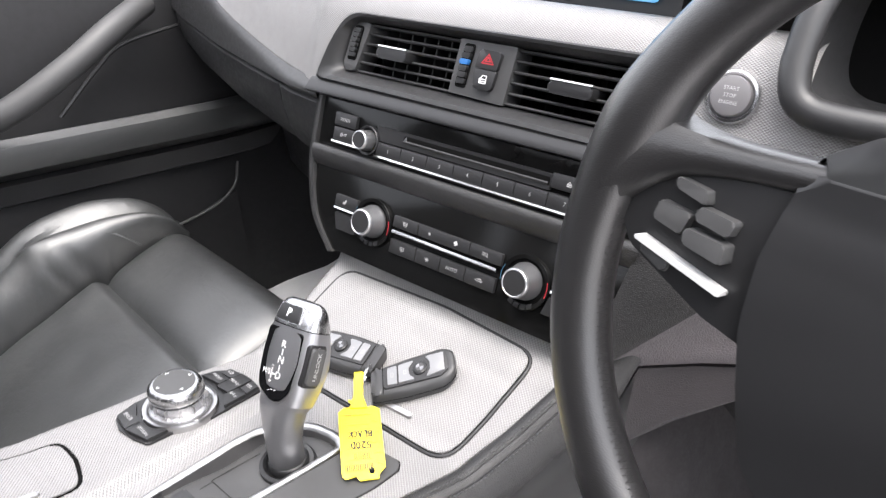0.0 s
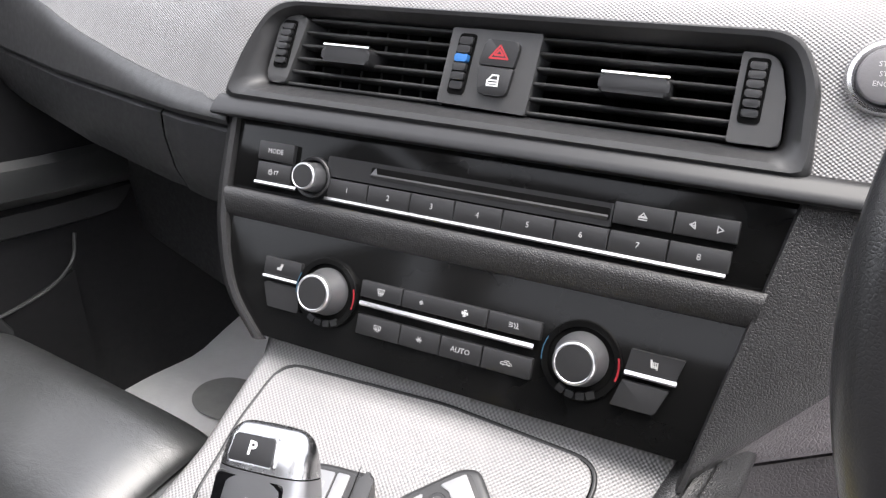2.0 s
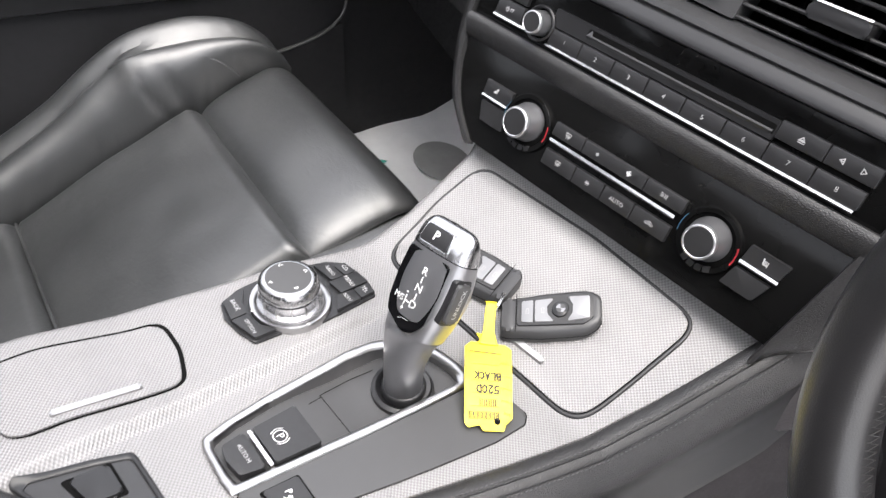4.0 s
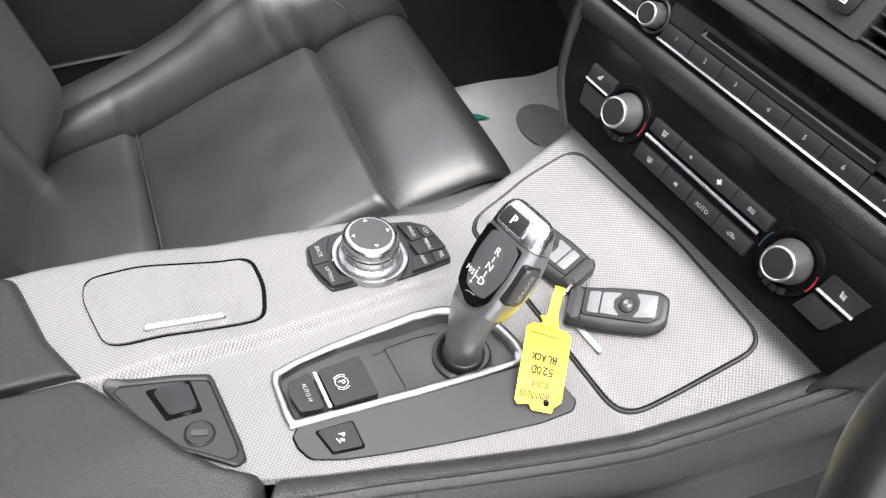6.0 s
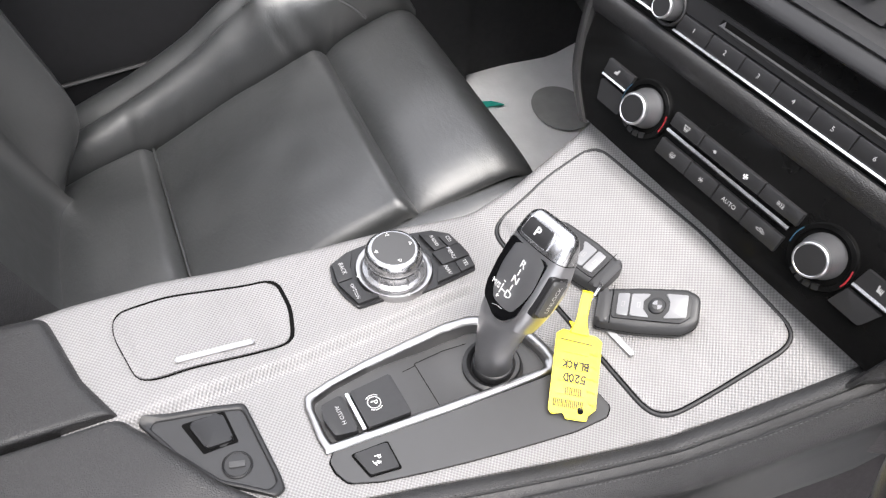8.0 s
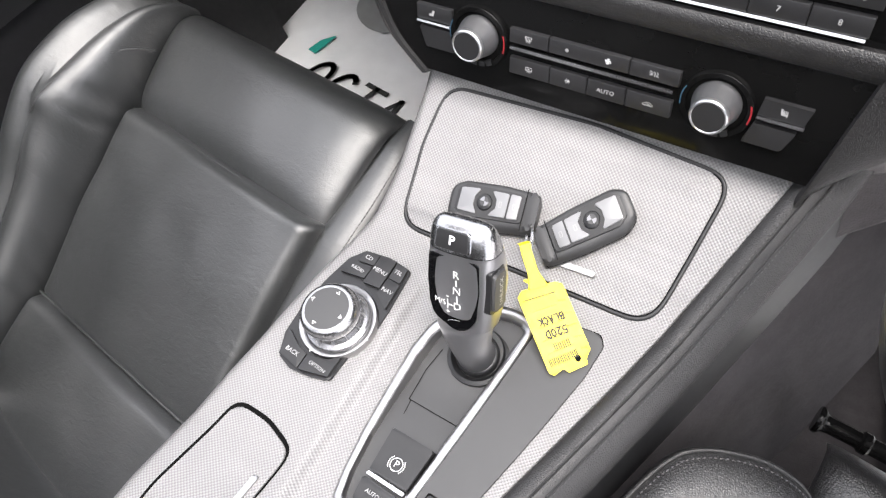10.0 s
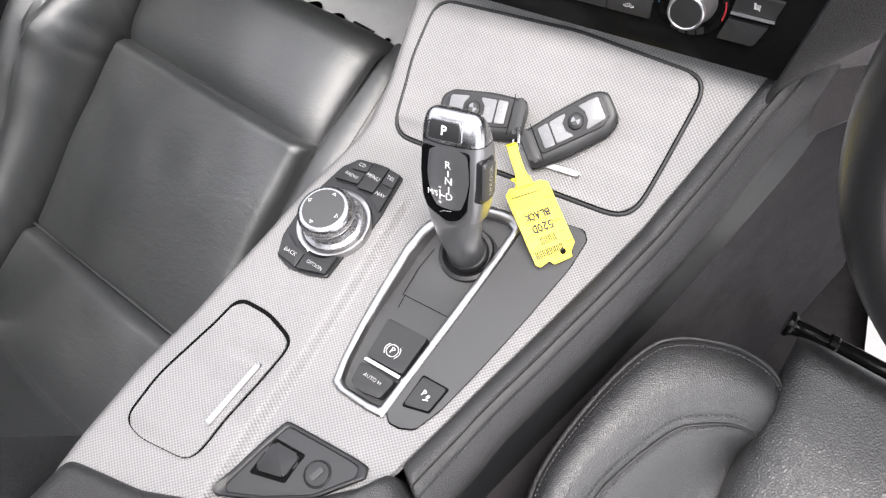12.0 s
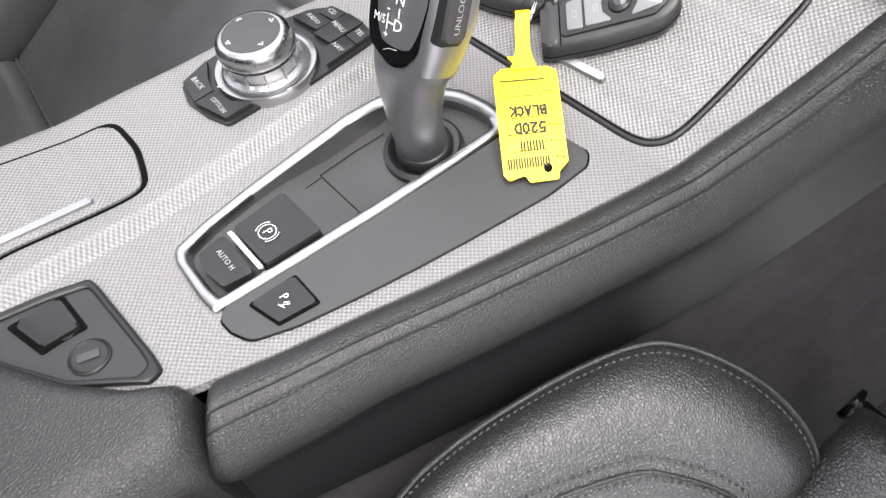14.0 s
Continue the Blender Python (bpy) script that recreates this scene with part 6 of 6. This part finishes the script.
# ---- seats ----
def passenger_seat():
    s = thing("passenger_seat", car((-0.40, 0.0, -0.40)), "black leather passenger seat with stitched bolster", "car seat")
    # thigh pad, middle and rear panel of the cushion, with sewn grooves between them
    z = lambda X: -0.086 - 0.075 * (-0.262 - X)
    part("thigh_pad", pillow((-0.615, 0.119, -0.134), (-0.258, 0.121, -0.104), (-0.262, 0.268, -0.074), (-0.646, 0.264, -0.100), 0.040, 0.028, 0.018, 60, 60, car, (0.55, 0.6, 1.25, 0.5), 0.0016, 5), LEATHER, s, "smooth black thigh pad")
    rows = []
    for u in np.linspace(0, 1, 30):
        X = -0.645 + u * 0.385
        rows.append([car((X, 0.2630 + a, z(X) + b - 0.020 - 0.006 * max(0, abs(u - 0.5) * 2 - 0.85) / 0.15)) for a, b in ((0.0, -0.001), (0.008, -0.010), (0.010, -0.024), (0.006, -0.05), (-0.008, -0.085), (-0.05, -0.12))])
    part("cushion_front", loft(rows), LEATHER, s)
    part("middle_panel", pillow((-0.618, -0.137, -0.240), (-0.255, -0.122, -0.200), (-0.258, 0.122, -0.089), (-0.612, 0.120, -0.120), 0.016, 0.024, 0.013, 72, 72, car, (0.9, 0.9, 1.4, 1.5), 0.0030, 3), LEATHER, s, "creased black cushion panel")
    part("rear_panel", pillow((-0.610, -0.300, -0.275), (-0.245, -0.300, -0.235), (-0.255, -0.117, -0.184), (-0.618, -0.132, -0.224), 0.019, 0.026, 0.014, 64, 64, car, (0.3, 0.9, 1.5, 1.4), 0.0030, 7), LEATHER, s, "creased black cushion panel")
    # rolled piping along the lips
    for a, b, dz in (((-0.606, 0.1195, -0.1290), (-0.266, 0.1215, -0.0985), 0.0), ((-0.612, -0.1300, -0.2330), (-0.262, -0.1150, -0.1935), 0.0)):
        P = [car(Vector(a).lerp(Vector(b), t) + Vector((0, 0, 0.004 * math.sin(math.pi * t) + dz - 0.006))) for t in np.linspace(0, 1, 30)]
        part("piping", tube(P, 0.0018, 8), LEATHER, s)
    # side cheek next to the console
    rows, edge = [], []
    for y in np.linspace(-0.30, 0.276, 40):
        zz = -0.098 + 0.40 * min(0, y - 0.118) + 0.13 * max(0, y - 0.118) - 0.6 * max(0, y - 0.235) ** 1.3
        k = max(0, (y - 0.12) / 0.15)
        X = -0.258 - 0.004 * k
        w = 1 - 0.35 * k ** 2
        rows.append([car((X + o * w, y, zz + h)) for o, h in ((-0.008, -0.030), (-0.002, -0.020), (0.008, -0.0155), (0.022, -0.0165), (0.036, -0.0205), (0.044, -0.029), (0.049, -0.045), (0.050, -0.10), (0.040, -0.2))])
        edge.append(car((X + 0.033 * w, y, zz - 0.0188)))
    part("side_cheek", loft(rows), LEATHER, s, "black leather cheek with a stitched edge")
    part("stitching", seam(edge[18:], 0.0046, 0.0032, 0.0011), STITCH, s, kind="stuff")
    # outer bolster
    crest = smooth_path([(-0.300, -0.688, -0.236), (-0.200, -0.688, -0.194), (-0.124, -0.686, -0.162), (-0.047, -0.684, -0.120), (0.009, -0.682, -0.079), (0.066, -0.680, -0.047), (0.126, -0.676, -0.036), (0.170, -0.672, -0.038), (0.215, -0.668, -0.052), (0.250, -0.662, -0.082), (0.268, -0.655, -0.120)], 12)
    ledge = smooth_path([(-0.300, -0.655, -0.245), (-0.200, -0.655, -0.207), (-0.124, -0.655, -0.174), (-0.047, -0.655, -0.132), (0.009, -0.655, -0.092), (0.066, -0.652, -0.064), (0.126, -0.646, -0.055), (0.170, -0.644, -0.056), (0.215, -0.642, -0.068), (0.250, -0.640, -0.096), (0.268, -0.642, -0.130)], 12)
    foot = smooth_path([(-0.300, -0.604, -0.285), (-0.200, -0.610, -0.270), (-0.124, -0.614, -0.256), (-0.047, -0.614, -0.226), (0.009, -0.613, -0.200), (0.066, -0.612, -0.175), (0.126, -0.614, -0.152), (0.170, -0.622, -0.138), (0.215, -0.630, -0.130), (0.250, -0.634, -0.138), (0.268, -0.640, -0.160)], 12)
    rows = []
    for c, l, f in zip(crest, ledge, foot):
        c, l, f = (Vector((v[1], v[0], v[2])) for v in (c, l, f))
        y = c.y
        back = min(1, max(0, (0.12 - y) / 0.06))
        wr = (0.0030 * noise.noise(Vector((0, y * 22, 0))) + 0.0010 * noise.noise(Vector((3, y * 70, 0)))) * back
        wr -= 0.0080 * math.exp(-((y - 0.106) / 0.007) ** 2) + 0.0045 * math.exp(-((y - 0.078) / 0.006) ** 2) + 0.005 * math.exp(-((y + 0.150) / 0.008) ** 2)
        front = min(1, max(0, (y - 0.02) / 0.08))
        r = [f + Vector((0.006, 0, -0.02))]
        for q in np.linspace(0, 1, 15):
            p = f.lerp(l, q) + Vector((0.5, 0, 1)) * ((0.025 + 0.005 * front) * math.sin(math.pi * q) ** 0.8)
            fold = sum(-d * math.exp(-((y - c0 - k * q) / w) ** 2) * max(0, 1 - q / r0) for d, c0, k, w, r0 in ((0.0085, 0.122, -0.030, 0.0055, 0.7), (0.0060, 0.098, -0.055, 0.0050, 0.6), (0.0050, 0.140, 0.020, 0.0050, 0.5), (0.0060, -0.128, 0.050, 0.0060, 0.7), (0.0045, -0.095, 0.060, 0.0050, 0.55), (0.0040, -0.165, 0.030, 0.0055, 0.6), (0.0030, -0.020, 0.040, 0.0060, 0.5)))
            p = p + Vector((0.6, 0, 0.8)) * fold
            lean = -0.030 * q * math.exp(-((y - 0.09) / 0.04) ** 2)
            r.append(p + Vector((0, lean, wr * math.sin(math.pi * min(1, q * 1.1 + 0.12)) * (1 - 0.6 * q))))
        for q in (0.25, 0.5, 0.75, 1.0):
            r.append(l.lerp(c, q) + Vector((0, 0, 0.004 * math.sin(math.pi * q))))
        r += [c + Vector(o) for o in ((-0.008, 0, -0.003), (-0.015, 0, -0.010), (-0.020, 0, -0.022), (-0.024, 0, -0.05), (-0.022, 0, -0.10), (-0.010, 0, -0.18))]
        rows.append([car(p) for p in r])
    part("bolster", loft(rows), LEATHER, s, "thick black leather bolster")
    part("seam_fold", tube([car((l[1], l[0], l[2] + 0.0006)) for l in ledge if -0.26 < l[0] < 0.035], 0.0011, 6), LEATHER, s)
    for o in (-0.0035, 0.0035):
        part("stitching", seam([car((l[1] + o, l[0], l[2] + 0.0010 - 0.25 * o)) for l in ledge if -0.26 < l[0] < 0.035], 0.0036, 0.0024, 0.0007), STITCH, s, kind="stuff")
    # double seam across the front of the bolster
    arc = smooth_path([(-0.6069, 0.1906, -0.0976), (-0.6123, 0.1748, -0.0809), (-0.6185, 0.1570, -0.0690), (-0.6261, 0.1392, -0.0620), (-0.6335, 0.1196, -0.0578), (-0.6400, 0.1016, -0.0567), (-0.6425, 0.0807, -0.0575), (-0.6454, 0.0588, -0.0605), (-0.6519, 0.0365, -0.0735)], 6)
    for o in (0.0, 0.0055):
        part("stitching", seam([car((p.x + 0.0012 + 0.3 * o, p.y - o, p.z + 0.0014)) for p in arc], 0.0036, 0.0024, 0.0007), STITCH, s, kind="stuff")
    part("seam_fold", tube([car((p.x + 0.0004, p.y - 0.0028, p.z + 0.0002)) for p in arc], 0.0012, 6), LEATHER, s)
    # backrest
    part("backrest", pillow((-0.550, -0.258, -0.262), (-0.245, -0.258, -0.230), (-0.235, -0.43, 0.35), (-0.560, -0.43, 0.35), 0.03, 0.02, 0.012, 30, 40, car, (1, 1, 1, 1), 0.001, 11), LEATHER, s, "black leather backrest")
    for X0, X1, Xo in ((-0.548, -0.610, -0.665), (-0.247, -0.190, -0.150)):
        rows = []
        for t in np.linspace(0, 1, 24):
            Z = -0.25 + 0.62 * t
            y = -0.258 - 0.15 * t
            k = 0.05 + 0.98 * math.sin(min(1, t * 5) * math.pi / 2)
            k = k if X0 < -0.4 else k * 1.2
            rows.append([car((X0 + (X1 - X0) * q + (Xo - X1) * max(0, q - 1), y + k * h, Z)) for q, h in ((0, -0.012), (0.15, 0.02), (0.5, 0.060), (1.0, 0.082), (1.4, 0.07), (1.8, 0.03), (2.0, -0.03), (2.05, -0.12))])
        part("back_bolster", loft(rows), LEATHER if X0 < -0.4 else PEBBLE, s, "thick black leather back bolster")
    bm = solid(fillet(rect(-0.64, -0.30, -0.17, 0.22), 0.03), -0.40, -0.26, 0.01, car)
    part("seat_base", bm, SATIN, s)


passenger_seat()


def driver_seat():
    s = thing("driver_seat", car((0.36, -0.05, -0.40)), "black leather driver's seat with extending thigh rest", "car seat")
    pipe = [(0.150, -0.36, -0.10), (0.150, -0.20, -0.090), (0.142, -0.065, -0.080), (0.127, 0.0, -0.078), (0.128, 0.066, -0.078), (0.138, 0.123, -0.080), (0.155, 0.150, -0.083), (0.190, 0.170, -0.092), (0.220, 0.176, -0.106), (0.238, 0.172, -0.122), (0.247, 0.164, -0.150)]
    stit = [(0.200, -0.36, -0.12), (0.190, -0.20, -0.105), (0.172, -0.065, -0.090), (0.170, 0.0, -0.086), (0.174, 0.035, -0.086), (0.189, 0.085, -0.090), (0.205, 0.105, -0.096), (0.222, 0.119, -0.105), (0.235, 0.125, -0.115), (0.245, 0.128, -0.130), (0.250, 0.130, -0.155)]
    inn = [(0.260, -0.36, -0.20), (0.255, -0.20, -0.18), (0.245, -0.065, -0.155), (0.242, 0.0, -0.145), (0.243, 0.030, -0.140), (0.244, 0.060, -0.138), (0.243, 0.080, -0.138), (0.241, 0.095, -0.138), (0.241, 0.103, -0.140), (0.248, 0.108, -0.150), (0.252, 0.112, -0.165)]
    A, B, C = smooth_path(pipe, 8), smooth_path(stit, 8), smooth_path(inn, 8)
    rows, sew = [], ([], [], [])
    for a, b, c in zip(A, B, C):
        mid = (a + b) / 2 + Vector((0, 0, 0.012))
        out = Vector((a.x - b.x, a.y - b.y, 0)).normalized()
        q = smooth_path([a, a.lerp(mid, 0.5) + Vector((0, 0, 0.003)), mid, mid.lerp(b, 0.55) + Vector((0, 0, 0.002)), b], 4)
        low = [a + out * 0.004 + Vector((0, 0, -0.006)), a + out * 0.006 + Vector((0, 0, -0.03)), a + out * 0.002 + Vector((0, 0, -0.09)), a - out * 0.01 + Vector((0, 0, -0.22))]
        q2 = smooth_path([b + Vector((0, 0, -0.0015)), b.lerp(c, 0.25) + Vector((0, 0, -0.001)), b.lerp(c, 0.7) + Vector((0, 0, -0.004)), c], 4)
        rows.append([car(p) for p in list(reversed(low)) + q + q2])
        for row, p in zip(sew, (q[1].lerp(q[2], 0.5), q[-2].lerp(q[-3], 0.5), q2[1])):
            row.append(car(p + Vector((0, 0, 0.0006 if row is sew[0] else 0.0018))))
    part("bolster", loft(rows), PEBBLE, s, "pebbled black leather bolster")
    # piping, and rows of stitches beside the seams
    part("piping", tube([car(p + Vector((0, 0, 0.001))) for p in A], 0.0018, 8), SKIN, s)
    part("seam_fold", tube([car(b + Vector((0, 0, 0.0006))) for b in B], 0.0013, 8), SKIN, s)
    for row in sew:
        part("stitching", seam(row, 0.0042, 0.0027, 0.0011), STITCH, s, kind="stuff")
    # thigh rest
    part("thigh_rest", pillow((0.243, 0.040, -0.128), (0.56, 0.040, -0.128), (0.56, 0.230, -0.103), (0.228, 0.225, -0.105), 0.032, 0.026, 0.012, 44, 44, car, (0.3, 1, 1.8, 0.7)), COARSE, s, "pebbled black thigh rest")
    rows = [[car((X, 0.200 + a, -0.128 + b)) for a, b in ((0.004, 0.006), (0.010, -0.01), (0.010, -0.04), (0.0, -0.06), (-0.06, -0.075))] for X in np.linspace(0.236, 0.56, 14)]
    part("rest_front", loft(rows), COARSE, s)
    part("middle_panel", pillow((0.245, -0.36, -0.20), (0.50, -0.36, -0.20), (0.50, 0.060, -0.128), (0.242, 0.075, -0.132), 0.02, 0.015, 0.008, 30, 36, car), COARSE, s)
    # adjusting lever under the front edge
    path = [car(p) for p in smooth_path([(0.216, 0.2760, -0.2500), (0.222, 0.2764, -0.2504), (0.230, 0.2770, -0.2508), (0.258, 0.2802, -0.2530), (0.300, 0.2840, -0.2565), (0.42, 0.29, -0.268)], 4)]
    l = part("lever", tube(path, [0.0130, 0.0135, 0.0138, 0.0135, 0.0120, 0.0105, 0.0095, 0.0090] + [0.0085] * 13, 20), GLOSS, s, "gloss black adjusting bar with a flared end")
    part("lever_collar", tube([car((0.256, 0.2800, -0.2529)), car((0.258, 0.2802, -0.2531)), car((0.264, 0.2807, -0.2535)), car((0.266, 0.2809, -0.2537))], [0.0090, 0.0110, 0.0110, 0.0090], 20), GLOSS, l)
    part("seat_base", solid(fillet(rect(0.16, -0.35, 0.56, 0.14), 0.03), -0.40, -0.24, 0.01, car), SATIN, s)


driver_seat()


# ---- paper mat in the passenger footwell ----
def paper_mat():
    p = thing("paper_mat", car((-0.5, 0.5, -0.36)), "pale grey paper floor mat with printing", "floor mat")
    rows = []
    for X in np.linspace(-0.790, -0.29, 30):
        rows.append([car((X, y, -0.370 + 0.006 * noise.noise(Vector((X * 9, y * 9, 1))) + 0.35 * max(0, y - 0.60))) for y in np.linspace(0.02, 0.80, 34)])
    part("sheet", loft(rows), PAPER, p)
    m = lambda q: car((q[0], q[1], -0.3635 + q[2]))
    part("print", solid(circle(-0.622, 0.540, 0.062, 40, 0.050), 0, 0.0006, 0, m), GREYP, p, "grey printed oval")
    part("print", solid(fillet([(-0.690, 0.405), (-0.682, 0.432), (-0.662, 0.455), (-0.668, 0.430), (-0.672, 0.405)], 0.003), 0, 0.0006, 0, m), GREENP, p, "teal printed flash")
    oval = lambda a0, a1: [(0.017 * math.cos(radians(a)), 0.028 * math.sin(radians(a))) for a in np.linspace(a0, a1, 22)]
    marks = ([oval(0, 360)], [oval(45, 315)], [[(-0.018, 0.028), (0.018, 0.028)], [(0, 0.028), (0, -0.028)]], [[(-0.018, -0.028), (0, 0.028), (0.018, -0.028)], [(-0.010, -0.008), (0.010, -0.008)]])
    for i, mark in enumerate(marks):
        part("print", strokes(mark, 0.0085, lambda q, i=i: m((-0.636 + i * 0.051 + q[0] + 0.25 * q[1], 0.374 + q[1], q[2])), 0.0006), INKED, p, "black printed mark")



paper_mat()


def driver_mat():
    p = thing("paper_mat", car((0.4, 0.45, -0.37)), "pale paper floor mat in the driver's footwell", "floor mat")
    rows = []
    for k in np.linspace(0, 1, 24):
        rows.append([car(((X := 0.246 + 0.39 * max(0, 0.48 - y)) + (0.66 - X) * k, y, -0.372 + 0.006 * noise.noise(Vector((k * 4, y * 9, 4))) + 0.4 * max(0, y - 0.62))) for y in np.linspace(0.10, 0.80, 30)])
    part("sheet", loft(rows), PAPER, p)


driver_mat()
